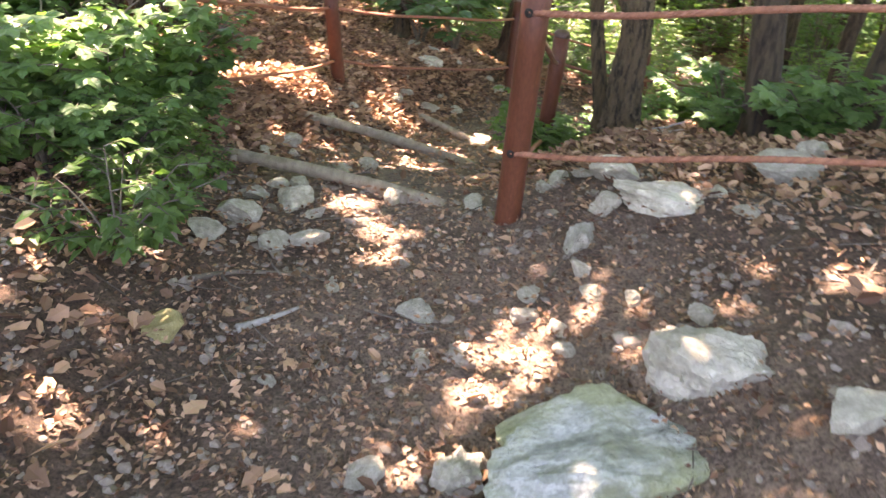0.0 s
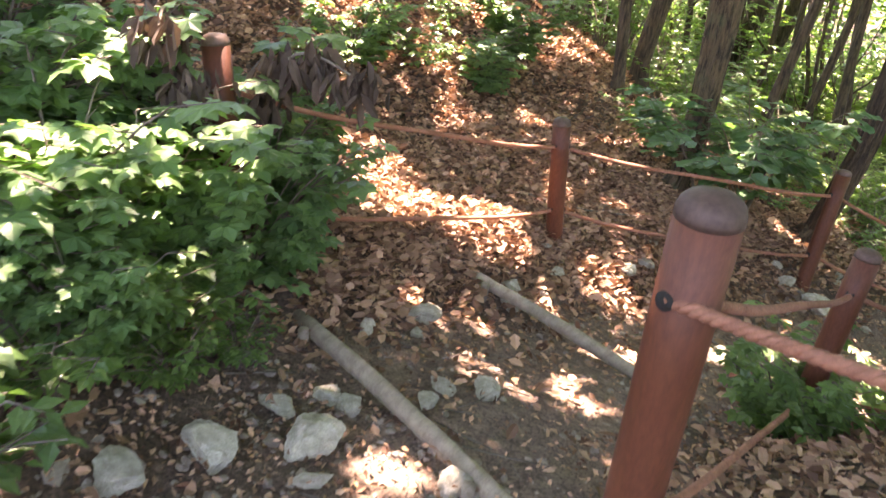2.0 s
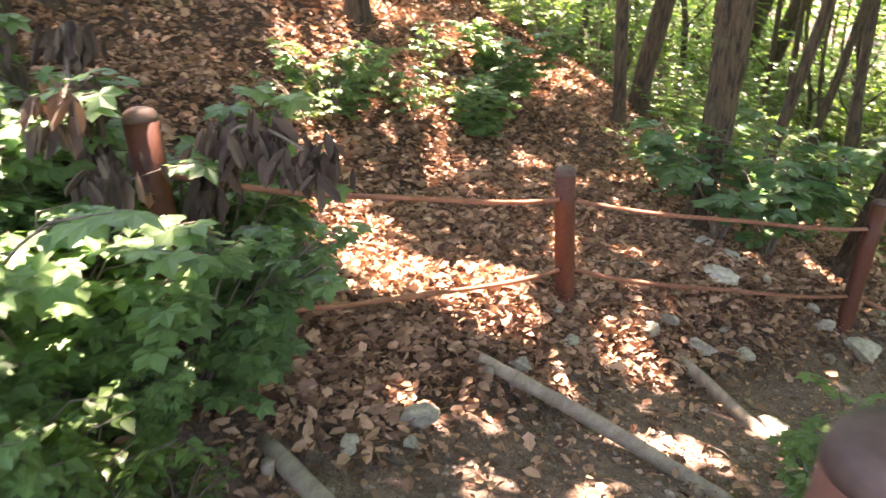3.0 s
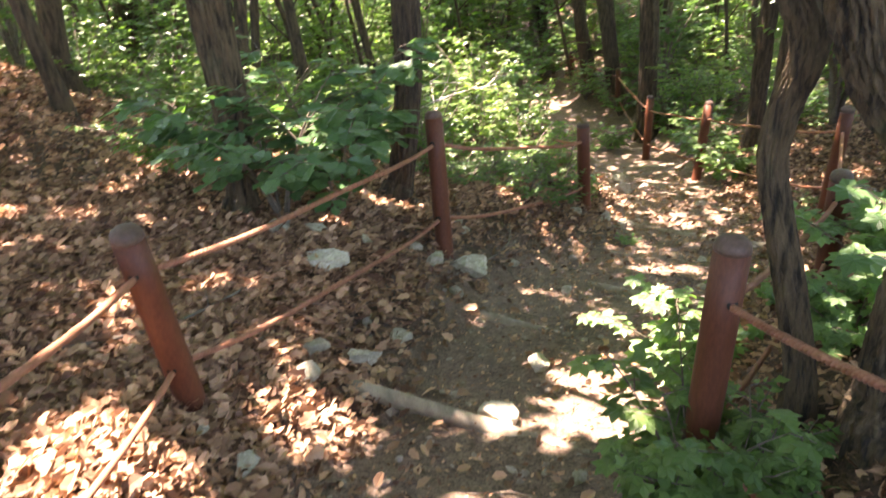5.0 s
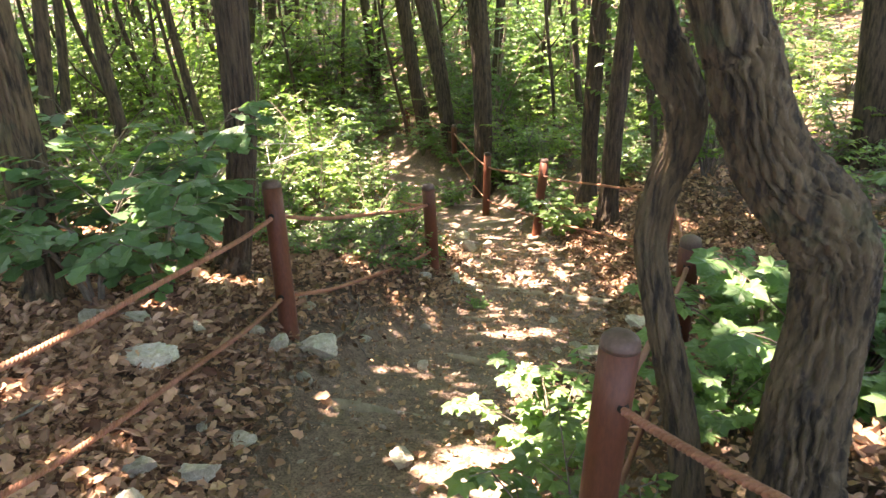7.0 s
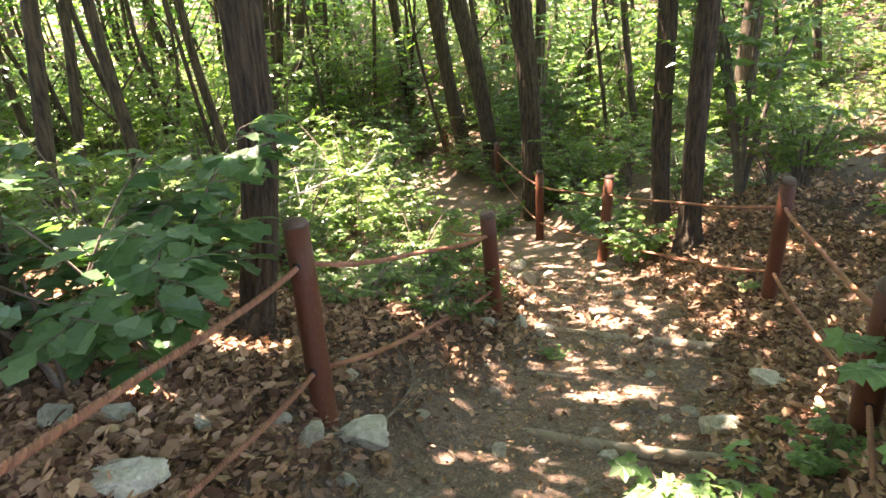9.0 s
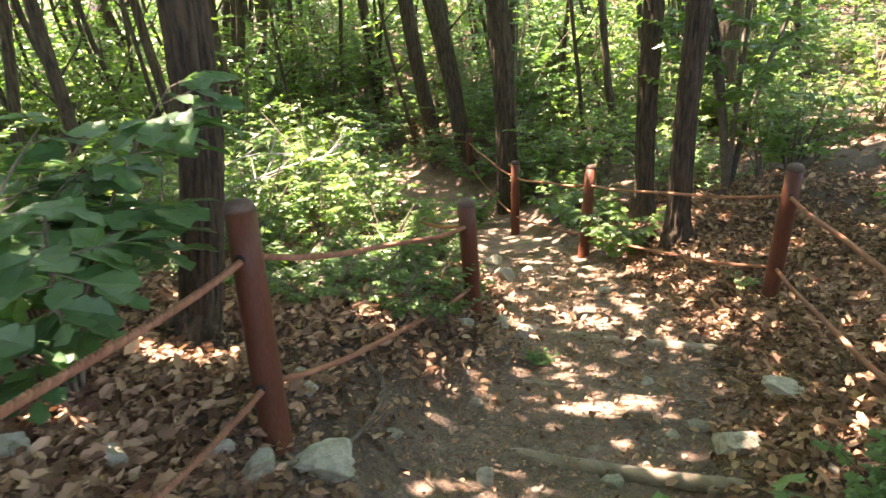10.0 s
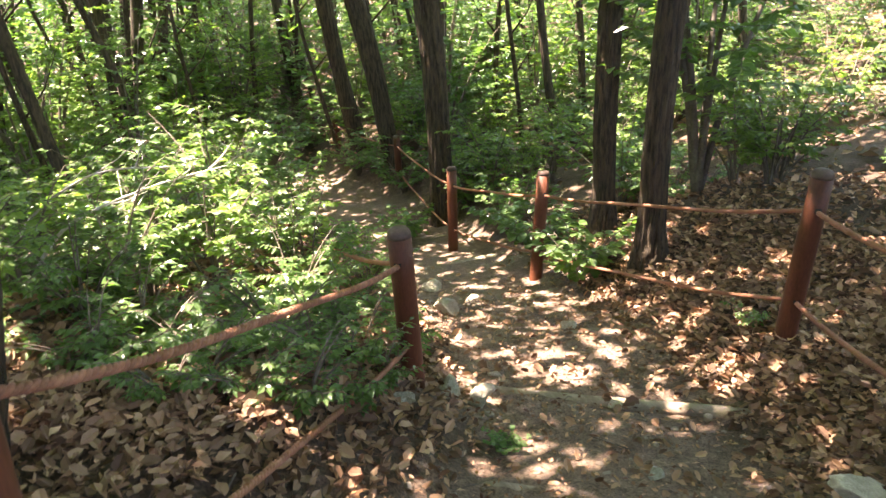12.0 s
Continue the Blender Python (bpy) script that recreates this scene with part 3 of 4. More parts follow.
# ---- trees ----
# openings cut in the crowns to place sun patches, by where these fall: x, y, radius
GAPS_FOREST = [(1.6, 11.1, 0.6), (2.2, 12.6, 0.45), (2.3, 6.2, 0.22), (-1.3, 3.2, 0.14), (-0.95, 2.95, 0.2), (1.0, 12.2, 0.45), (0.4, 10.6, 0.3), (6.5, 12.5, 0.45), (7.6, 14.5, 0.6), (8.6, 12.6, 0.5), (9.4, 15.5, 0.7), (7.2, 11.0, 0.3), (2.0, 19.5, 0.9), (-1.0, 14.0, 0.4), (-2.0, 17.5, 0.4), (4.6, 20.5, 0.8),
               (-5.0, 9.0, 0.5), (-4.0, 12.4, 0.4), (10.5, 13.0, 0.9), (8.0, 17.5, 0.9), (3.0, 17.0, 0.8), (0.6, 15.5, 0.8), (-0.6, 10.6, 0.5), (9.5, 13.7, 0.4), (11.4, 15.9, 1.0), (12.4, 15.1, 1.0), (10.2, 17.2, 1.0), (-0.3, 8.35, 0.35), (-0.9, 8.6, 0.2), (1.95, 5.9, 0.2), (2.1, 5.5, 0.22), (1.55, 5.45, 0.16)]
GAPS_BANK = [(-2.51, 5.97, 0.27), (-2.09, 5.67, 0.32), (-1.71, 5.46, 0.3), (-1.36, 5.36, 0.26), (-1.19, 5.5, 0.3), (-1.04, 5.72, 0.27), (-0.89, 5.76, 0.15), (-2.91, 7.52, 0.22), (-2.67, 7.31, 0.22), (-0.57, 6.38, 0.1), (-3.77, 10.6, 0.4), (-3.61, 11.28, 0.35), (-3.95, 9.55, 0.35), (-3.76, 8.49, 0.25),
             (-4.3, 7.85, 0.3), (-4.5, 7.28, 0.25), (-1.59, 9.24, 0.18), (-0.85, 8.75, 0.14), (0.11, 9.14, 0.17), (-3.55, 6.67, 0.35), (-3.28, 7.72, 0.35), (-3.26, 8.73, 0.3), (-1.5, 4.9, 0.12), (-2.3, 8.3, 0.2), (-1.4, 7.3, 0.12), (-1.3, 10.1, 0.3)]
GAPS_START = [(0.43, 3.03, 0.11), (-0.01, 3.33, 0.07), (0.08, 4.76, 0.12), (-0.5, 6.65, 0.11), (-0.76, 4.66, 0.1), (0.9, 2.26, 0.05), (1.04, 2.17, 0.05), (1.1, 2.05, 0.07), (1.2, 2.32, 0.04), (1.45, 2.42, 0.04), (2.13, 2.32, 0.08), (-0.34, 1.39, 0.08), (0.16, 5.76, 0.14),
              (0.66, 4.35, 0.07), (0.46, 6.35, 0.1), (1.59, 3.12, 0.06), (0.23, 3.39, 0.05), (0.19, 4.59, 0.13), (0.5, 3.49, 0.04), (-0.26, 6.44, 0.11), (-0.44, 2.49, 0.04), (-0.77, 2.55, 0.05), (-0.16, 5.39, 0.09), (-0.55, 6.29, 0.1), (-0.37, 4.48, 0.08), (0.92, 6.78, 0.19), (0.94, 6.46, 0.17),
              (0.78, 6.98, 0.07), (-1.3, 5.64, 0.2), (-1.47, 5.56, 0.18), (-1.22, 5.94, 0.19), (-1.25, 6.26, 0.11), (0.34, 5.69, 0.08), (0.1, 5.62, 0.09), (-0.45, 5.67, 0.05), (1.18, 6.92, 0.17), (0.35, 2.8, 0.07), (0.9, 6.2, 0.1), (0.85, 5.5, 0.1), (1.5, 6.75, 0.26)]
GAPS_DOWN = [(2.31, 8.88, 0.2), (2.03, 8.79, 0.17), (4.08, 12.84, 0.25), (2.59, 10.61, 0.16), (-1.73, 8.82, 0.13), (-1.24, 9.39, 0.19), (-3.23, 9.95, 0.28), (2.47, 8.84, 0.26), (2.71, 8.79, 0.13), (3.52, 9.44, 0.14), (4.08, 9.79, 0.17), (3.34, 10.88, 0.1), (3.44, 10.41, 0.11), (-0.15, 8.8, 0.09),
             (-0.62, 8.37, 0.08), (2.17, 8.9, 0.19), (3.39, 9.26, 0.14), (3.74, 9.87, 0.12), (4.0, 10.87, 0.11), (3.24, 8.75, 0.08), (2.92, 11.13, 0.09), (-0.06, 9.03, 0.08), (0.12, 9.76, 0.09), (3.31, 10.31, 0.13), (3.46, 10.22, 0.1), (4.11, 10.0, 0.1), (2.59, 9.72, 0.08), (2.49, 9.47, 0.08),
             (2.72, 9.26, 0.09), (2.95, 9.48, 0.07), (3.91, 9.52, 0.06), (4.61, 17.1, 0.2), (4.32, 15.98, 0.14), (2.87, 8.98, 0.06), (0.66, 8.3, 0.1)]
GAPS_LITTER = [(0.9, 9.9, 0.1), (1.2, 9.5, 0.08), (0.5, 9.2, 0.12), (1.5, 9.3, 0.1), (0.2, 8.9, 0.1), (-0.3, 8.5, 0.1), (0.8, 9.4, 0.08), (-0.2, 7.9, 0.08), (-0.6, 7.2, 0.1), (-0.3, 6.9, 0.08), (-0.9, 7.5, 0.1), (-1.3, 7.0, 0.12), (1.3, 9.9, 0.12), (1.0, 10.3, 0.16), (1.6, 10.5, 0.16), (0.3, 9.9, 0.14)]
GAPS_MAPLE = [(-1.1, 3.1, 0.2), (-0.85, 3.45, 0.18), (-1.5, 3.4, 0.14), (-1.25, 2.7, 0.2), (-0.6, 2.2, 0.14), (-0.9, 2.8, 0.16)]
flecks = np.random.default_rng(77)
GAPS = GAPS_FOREST + [(x, y, 1.15 * r) for x, y, r in GAPS_BANK] + [(x, y, 1.3 * r + 0.03) for x, y, r in GAPS_START] + GAPS_MAPLE + GAPS_LITTER + [(x, y, 0.56 * r) for x, y, r in GAPS_DOWN] + [(flecks.uniform(-4.5, 7.5), flecks.uniform(0.0, 15.5), 0.09 * flecks.uniform(0.2, 1.0)) for _ in range(120)]
# further openings, added to brighten the far forest
far_light = [(flecks.uniform(1.5, 12.0), flecks.uniform(14.0, 25.0), flecks.uniform(0.4, 1.0)) for _ in range(36)]
GAPS += [(x, y, r) for x, y, r in far_light if abs(trail_at([x], [y])[1][0]) > 2.2]
SUNWAY = np.array(SUN)


def open_gaps(places, rng):
    """Which leaves stay: holes are cut in the crowns wherever a sun patch is wanted below."""
    stay = np.ones(len(places), bool)
    for x, y, r in GAPS:
        off = places - np.array(at_ground(x, y))
        off = off - (off @ SUNWAY)[:, None] * SUNWAY
        stay &= np.linalg.norm(off, axis=1) > r * rng.uniform(0.75, 1.1, len(places)) + 0.06
    return stay


def crown_leaves(rng, centre, spread, tall, count):
    clumps = rng.normal(size=(70, 3))
    clumps /= np.linalg.norm(clumps, axis=1)[:, None]
    clumps *= rng.uniform(0.3, 1.0, 70)[:, None] ** 0.6
    clumps = np.array(centre) + clumps * (spread, spread, tall)
    pick = rng.integers(0, 70, count)
    places = clumps[pick] + rng.normal(size=(count, 3)) * (0.5, 0.5, 0.28)
    return places, clumps


def leaf_set(rng, places, size, mat, template=LEAF2, name="crown"):
    n = len(places)
    ways = rng.normal(size=(n, 3)) * (1, 1, 0.35) + (0, 0, -0.15)
    ups = rng.normal(size=(n, 3)) * 0.45 + (0, 0, 1)
    v, f = leaves(template, places, ways, ups, size * rng.uniform(0.7, 1.3, n))
    return mesh_of(name, v, f, mat)


def extend(nodes, top):
    """Carry a trunk on from its last node up to the crown, turning upright."""
    out = [np.array(n, float) for n in nodes]
    last, before = out[-1], out[-2]
    way = (last - before)[:3]
    way = way / np.linalg.norm(way)
    z0 = last[2]
    while out[-1][2] < z0 + top:
        way = way * 0.8 + np.array([0, 0, 0.2])
        way /= np.linalg.norm(way)
        out.append(np.r_[out[-1][:3] + way * 0.7, out[-1][3] * 0.93])
    return np.array(out)


def smooth_nodes(nodes, steps):
    return spline([tuple(n) for n in nodes], steps)


def tree(nodes, label, seed, bark=BARK, height=6.5, spread=3.5, sides=28, steps=6, gaps=True, count=3300, furrows=0):
    rng = np.random.default_rng(seed)
    x, y = nodes[0][:2]
    z = ground_at(x, y)
    r0 = nodes[0][3]
    shaft = [(x, y, z - 0.25, r0 * 1.5), (x, y, z + 0.02, r0 * 1.28)] + [tuple(n) for n in nodes[1:]]
    whole = extend(shaft, max(1.5, z + height - shaft[-1][2]))
    root = thing("tree", (x, y, z), label, "tree", "trees of the forest")
    line = smooth_nodes(whole, steps)
    line[:, :3] -= (x, y, z)
    v, f = tube(line[:, :3], line[:, 3], sides, 0.0 if furrows else 0.03, seed, True, furrows)
    part("trunk", mesh_of("trunk", v, f, bark, True), root)
    top = whole[-1][:3]
    places, clumps = crown_leaves(rng, top + (0, 0, 0.6), spread, 1.7, count)
    for k in range(4):
        start = whole[-1 - k][:3]
        end = clumps[k * 7]
        bend = (start + end) / 2 + (0, 0, 0.25)
        pts = [start * (1 - t) ** 2 + 2 * bend * t * (1 - t) + end * t * t - (x, y, z) for t in np.linspace(0, 1, 7)]
        v, f = tube(pts, np.linspace(whole[-1][3] * 0.6, 0.012, 7), 7)
        part("limb", mesh_of("limb", v, f, bark, True), root)
    # leaves on the sun's way to a wanted patch are left out
    if gaps:
        places = places[open_gaps(places, rng)]
    part("crown", leaf_set(rng, places - (x, y, z), 0.25, CANOPY), root, "crown of thin green leaves with gaps cut to place sun patches")
    return root


NEAR_TREES = [
    ([(1.43, 5.7, 0, 0.056), (1.415, 5.71, 0.0, 0.054), (1.39, 5.73, 0.15, 0.053), (1.351, 5.765, 0.365, 0.052), (1.309, 5.802, 0.568, 0.049), (1.27, 5.833, 0.8, 0.048), (1.28, 5.812, 0.991, 0.05), (1.299, 5.77, 1.138, 0.053), (1.283, 5.758, 1.257, 0.06), (1.219, 5.771, 1.385, 0.06), (1.16, 5.791, 1.534, 0.055)], "slender crooked tree with furrowed grey bark beside a fence post", BARK_MOSS),
    ([(1.556, 5.394, 0, 0.125), (1.556, 5.394, 0.07, 0.14), (1.552, 5.398, 0.24, 0.125), (1.552, 5.398, 0.445, 0.114), (1.559, 5.39, 0.656, 0.104), (1.547, 5.388, 0.835, 0.105), (1.526, 5.398, 0.918, 0.112), (1.474, 5.43, 1.013, 0.116), (1.378, 5.477, 1.122, 0.102), (1.298, 5.502, 1.273, 0.094), (1.237, 5.505, 1.417, 0.088), (1.177, 5.52, 1.549, 0.084)], "thick bent tree with deeply furrowed mossy bark", BARK_MOSS),
    ([(0.27, 9.45, 0, 0.122), (0.31, 9.48, -0.55, 0.11), (0.41, 9.53, -0.05, 0.102), (0.48, 9.55, 0.45, 0.104), (0.51, 9.55, 1.3, 0.11)], "upright tree with furrowed dark bark behind a fence post", BARK),
    ([(-0.89, 8.76, 0, 0.11), (-0.87, 8.76, -0.1, 0.1), (-0.84, 8.77, 0.49, 0.115), (-0.85, 8.77, 1.06, 0.127), (-0.87, 8.76, 1.62, 0.138)], "leaning tree with a pale lichened foot", BARK_MOSS),
]
TRAIL_TREES = [
    ([(5.38, 12.5, 0, 0.12), (5.38, 12.5, -1.4, 0.108), (5.37, 12.5, -0.6, 0.104), (5.39, 12.5, 0.3, 0.105)], "straight tree with furrowed bark", BARK),
    ([(4.98, 11.41, 0, 0.128), (4.98, 11.41, -1.33, 0.116), (4.99, 11.4, -0.41, 0.101), (5.02, 11.37, 0.42, 0.104)], "straight tree with deep furrowed bark", BARK),
    ([(5.45, 16.1, 0, 0.175), (5.45, 16.1, -2.1, 0.158), (5.42, 16.1, -0.6, 0.156), (5.35, 16.15, 0.65, 0.16)], "tall dark tree beside the trail", BARK),
    ([(6.05, 19.07, 0, 0.17), (5.99, 19.09, -2.45, 0.153), (5.79, 19.18, -0.82, 0.158), (5.5, 19.31, 0.7, 0.17)], "dark tree leaning over the trail", BARK),
    ([(6.08, 20.77, 0, 0.18), (6.03, 20.79, -2.54, 0.169), (5.79, 20.88, -0.97, 0.14), (5.6, 20.96, 0.7, 0.146)], "dark tree leaning over the trail", BARK),
]
FAR_TREES = [
    [(6.23, 25.07, 0, 0.139), (6.2, 25.08, -2.43, 0.139), (6.05, 25.12, -0.82, 0.123), (5.91, 25.17, 0.7, 0.123)], [(2.42, 26.26, 0, 0.164), (2.55, 26.25, -2.53, 0.156), (3.13, 26.19, 0.9, 0.139)], [(2.79, 25.79, 0, 0.123), (3.27, 25.73, -1.13, 0.115), (3.65, 25.69, 0.86, 0.115)],
    [(2.28, 30.25, 0, 0.246), (2.39, 30.24, -2.28, 0.213), (2.5, 30.23, -0.31, 0.238), (2.58, 30.23, 0.95, 0.23)], [(-0.93, 34.06, 0, 0.23), (-0.63, 34.07, -1.44, 0.23), (-0.17, 34.1, 1.16, 0.189)], [(9.7, 16.03, 0, 0.205), (9.67, 16.06, -0.98, 0.189), (9.72, 16.01, 0.39, 0.172)],
]
SIDE_TREES = [
    [(8.53, 10.74, 0, 0.221), (8.47, 10.82, -0.38, 0.213), (8.39, 10.91, 0.65, 0.18)], [(-3.22, 13.17, 0, 0.148), (-3.24, 13.16, 0.27, 0.139), (-3.11, 13.21, 1.42, 0.148)], [(-4.79, 25.6, 0, 0.246), (-4.5, 25.66, -1.09, 0.246), (-3.85, 25.8, 1.66, 0.246)],
    [(-5.33, 24.45, 0, 0.279), (-4.89, 24.56, -0.17, 0.279), (-4.55, 24.65, 1.76, 0.279)], [(7.9, 20.91, 0, 0.115), (8.01, 20.86, -1.09, 0.115), (8.08, 20.83, 0.22, 0.115)], [(8.22, 17.04, 0, 0.082), (8.06, 17.15, -1.29, 0.0738), (7.95, 17.23, -0.03, 0.0656)],
]
for k, (nodes, label, bark) in enumerate(NEAR_TREES + TRAIL_TREES):
    tree(nodes, label, 100 + k, bark, sides=96 if k < 4 else 64, steps=8, furrows=(15, 21, 17, 19, 17, 19, 17, 15, 15)[k])
for k, nodes in enumerate(FAR_TREES + SIDE_TREES):
    tree(nodes, "dark slender forest tree, seen or added for its shade, rising from leafy undergrowth", 200 + k, BARK, 6.5, 3.3, 12, 4, True, 1700)

# trees added close by, mostly out of view, so that their crowns shade the trail
SHADE_TREES = [(-7.0, 6.5), (-7.6, 10.6), (-6.6, 13.9), (-8.6, 2.4), (-5.4, 2.6), (-5.3, 5.5), (-3.2, 0.1), (-6.4, 17.5), (11.6, 9.0), (2.9, 0.6), (5.6, 3.6), (2.55, 5.5), (3.2, 5.45), (11.8, 16.5), (-5.6, -0.8),
               (-3.4, 1.5), (-4.2, 4.6), (-4.6, 8.4), (-2.6, 10.9), (-1.2, 12.6), (-0.4, 14.4), (3.9, 2.1), (4.4, 5.2), (-2.0, -1.6), (3.2, -1.4), (0.8, 17.2), (-1.4, 16.2), (-2.4, 20.0), (8.4, 4.2), (1.7, 20.8)]
for k, (x, y) in enumerate(SHADE_TREES):
    z = ground_at(x, y)
    lean = 0.3 * math.sin(k * 2.7)
    r = 0.085 if y > 10 else 0.13
    tree([(x, y, 0, r), (x + 0.1 * lean, y, z + 0.4, 0.93 * r), (x + lean, y + 0.1, z + 2.2, 0.85 * r)], "dark slender forest tree, seen or added for its shade, rising from leafy undergrowth", 300 + k, BARK, 6.8, 3.7, 12, 4, True, 3300 if y < 12 else 2200)

# the wider forest
rng = np.random.default_rng(11)


def forest_tree(seed):
    r = np.random.default_rng(seed)
    root = thing("tree", (0, 0, 0), "dark slender forest tree, seen or added for its shade, rising from leafy undergrowth", "tree", "trees of the forest")
    lean = r.uniform(-0.9, 0.5)
    nodes = np.array([(0, 0, -0.4, 0.2), (0, 0, 0.05, 0.17), (0.25 * lean, 0.1, 2.0, 0.14), (lean, 0.1, 4.5, 0.12), (lean * 1.5, 0.2, 7.5, 0.09)])
    line = smooth_nodes(nodes, 4)
    v, f = tube(line[:, :3], line[:, 3], 10, 0.04, seed)
    part("trunk", mesh_of("trunk", v, f, BARK, True), root)
    places, clumps = crown_leaves(r, (lean * 1.5, 0.2, 7.4), 2.9, 2.1, 760)
    for k in range(3):
        pts = [nodes[3][:3] * (1 - t) + clumps[k * 9] * t for t in np.linspace(0, 1, 5)]
        v, f = tube(pts, np.linspace(0.06, 0.01, 5), 6)
        part("limb", mesh_of("limb", v, f, BARK, True), root)
    part("crown", leaf_set(r, places, 0.26, CANOPY), root)
    return root


def spots(count, lo, hi, clear, seed, apart):
    r = np.random.default_rng(seed)
    found = []
    while len(found) < count:
        x, y = r.uniform(lo[0], hi[0]), r.uniform(lo[1], hi[1])
        if (y > 22.5 or abs(trail_at([x], [y])[1][0]) > clear) and all((x - a) ** 2 + (y - b) ** 2 > apart ** 2 for a, b in found):
            found.append((x, y))
    return found


def slender_tree(seed):
    r = np.random.default_rng(seed)
    root = thing("tree", (0, 0, 0), "thin dark young tree with a bare leaning stem", "tree", "thin trees of the forest")
    lean = r.uniform(-1.3, 0.4)
    nodes = np.array([(0, 0, -0.3, 0.075), (0, 0, 0.1, 0.065), (0.3 * lean + r.uniform(-0.1, 0.1), 0.1, 1.8, 0.055), (lean, r.uniform(-0.2, 0.2), 3.8, 0.05), (lean * 1.2, 0.2, 6.5, 0.035)])
    line = smooth_nodes(nodes, 4)
    v, f = tube(line[:, :3], line[:, 3], 8, 0.05, seed)
    part("trunk", mesh_of("trunk", v, f, BARK, True), root)
    for k in range(3):
        a, h = r.uniform(0, 6.28), r.uniform(0.45, 0.8)
        p = line[int(h * len(line))][:3]
        v, f = tube([p, p + (0.5 * math.cos(a), 0.5 * math.sin(a), 0.5), p + (0.9 * math.cos(a), 0.9 * math.sin(a), 1.2)], [0.025, 0.016, 0.006], 6)
        part("limb", mesh_of("limb", v, f, BARK, True), root)
    places, _ = crown_leaves(r, (lean * 1.2, 0.2, 6.4), 1.6, 1.4, 220)
    part("crown", leaf_set(r, places, 0.24, CANOPY), root)
    return root


THIN = [slender_tree(60 + s) for s in range(5)]
for k, (x, y) in enumerate(spots(130, (-12, 16), (14, 38), 1.4, 8, 0.9)):
    s = rng.uniform(0.65, 1.2)
    m = pose(*at_ground(x, y), 0, 0, rng.uniform(-40, 40)) @ Matrix.Scale(s, 4)
    if k < 5:
        THIN[k].matrix_basis = m
    else:
        copy_thing(THIN[k % 5], m).scale = (s, s, s)
KINDS = [forest_tree(s) for s in range(5)]
for k, (x, y) in enumerate(spots(120, (-34, -16), (40, 62), 2.2, 4, 2.3)):
    if -10.5 < x < 13 and -5 < y < 23:
        continue
    s = rng.uniform(0.8, 1.3)
    m = pose(*at_ground(x, y), 0, 0, rng.uniform(0, 360)) @ Matrix.Scale(s, 4)
    if k < 5:
        KINDS[k].matrix_basis = m
    else:
        made = copy_thing(KINDS[k % 5], m)
        made.scale = (s, s, s)

# ---- undergrowth ----


def shrub(label, name, seed, tall, wide, stems, per, size, template, mat, bark=TWIG, lift=0.25, droop=-0.1, group="undergrowth shrubs"):
    """Stems that arch outward, twigs off them, leaves in flat sprays along the twigs."""
    r = np.random.default_rng(seed)
    root = thing(name, (0, 0, 0), label, "shrub", group)
    sticks, places, ways = [], [], []
    for _ in range(stems):
        a = r.uniform(0, 2 * np.pi)
        reach, up = wide * r.uniform(0.35, 1.0), tall * r.uniform(0.55, 1.0)
        tip = np.array([reach * np.cos(a), reach * np.sin(a), up])
        mid = tip * (0.3, 0.3, 0.65)
        stem = [2 * mid * t * (1 - t) + tip * t * t for t in np.linspace(0, 1, 7)]
        sticks.append(tube([stem[0] - (0, 0, 0.1)] + stem[1:], np.linspace(0.006 + 0.008 * tall, 0.003, 7), 3, closed=False))
        for t in np.linspace(lift, 1.0, per):
            p = 2 * mid * t * (1 - t) + tip * t * t
            b = a + r.uniform(-1.9, 1.9)
            span = (0.12 + 0.22 * tall) * r.uniform(0.5, 1.0) * (1.15 - 0.5 * t)
            d = np.array([np.cos(b), np.sin(b), r.uniform(-0.1, 0.45)])
            sticks.append(tube([p, p + d * span], [0.004, 0.0015], 3, closed=False))
            n = max(3, int(span / (size * 0.42)))
            for k in range(n):
                q = p + d * span * (k + 1) / n
                for sgn in ((-1, 1) if k < n - 1 else (0,)):
                    c = b + sgn * r.uniform(0.6, 1.2)
                    places.append(q)
                    ways.append((np.cos(c), np.sin(c), droop + r.uniform(-0.3, 0.2)))
    v, f = join(sticks)
    tagged(part("branchwork", mesh_of("branchwork", v, f, bark, True), root), kind="stuff")
    n = len(places)
    ups = r.normal(size=(n, 3)) * 0.3 + (0, 0, 1)
    v, f = leaves(template, np.array(places), np.array(ways), ups, size * r.uniform(0.65, 1.25, n))
    tagged(part("foliage", mesh_of("foliage", v, f, mat), root), kind="stuff")
    return root


def put(root, x, y, scale=1.0, turn=0.0, fresh=True):
    m = pose(*at_ground(x, y), 0, 0, turn) @ Matrix.Scale(scale, 4)
    if fresh:
        root.matrix_basis = m
        return root
    made = copy_thing(root, m)
    made.scale = (scale, scale, scale)
    return made


put(shrub("dense green maple shrub growing over a fence post", "maple_shrub", 1, 1.15, 0.95, 16, 9, 0.1, MAPLE, MAPLE_GREEN), -2.0, 3.35)
put(shrub("green maple shrub with broad lobed leaves beside the trail", "maple_shrub", 2, 0.85, 0.7, 12, 8, 0.1, MAPLE, MAPLE_GREEN), -1.4, 3.1, 1.0, 70)
put(shrub("green maple shrub with broad lobed leaves beside the trail", "maple_shrub", 3, 0.8, 0.7, 10, 8, 0.09, MAPLE, MAPLE_GREEN), -2.5, 2.9, 1.1, 20)
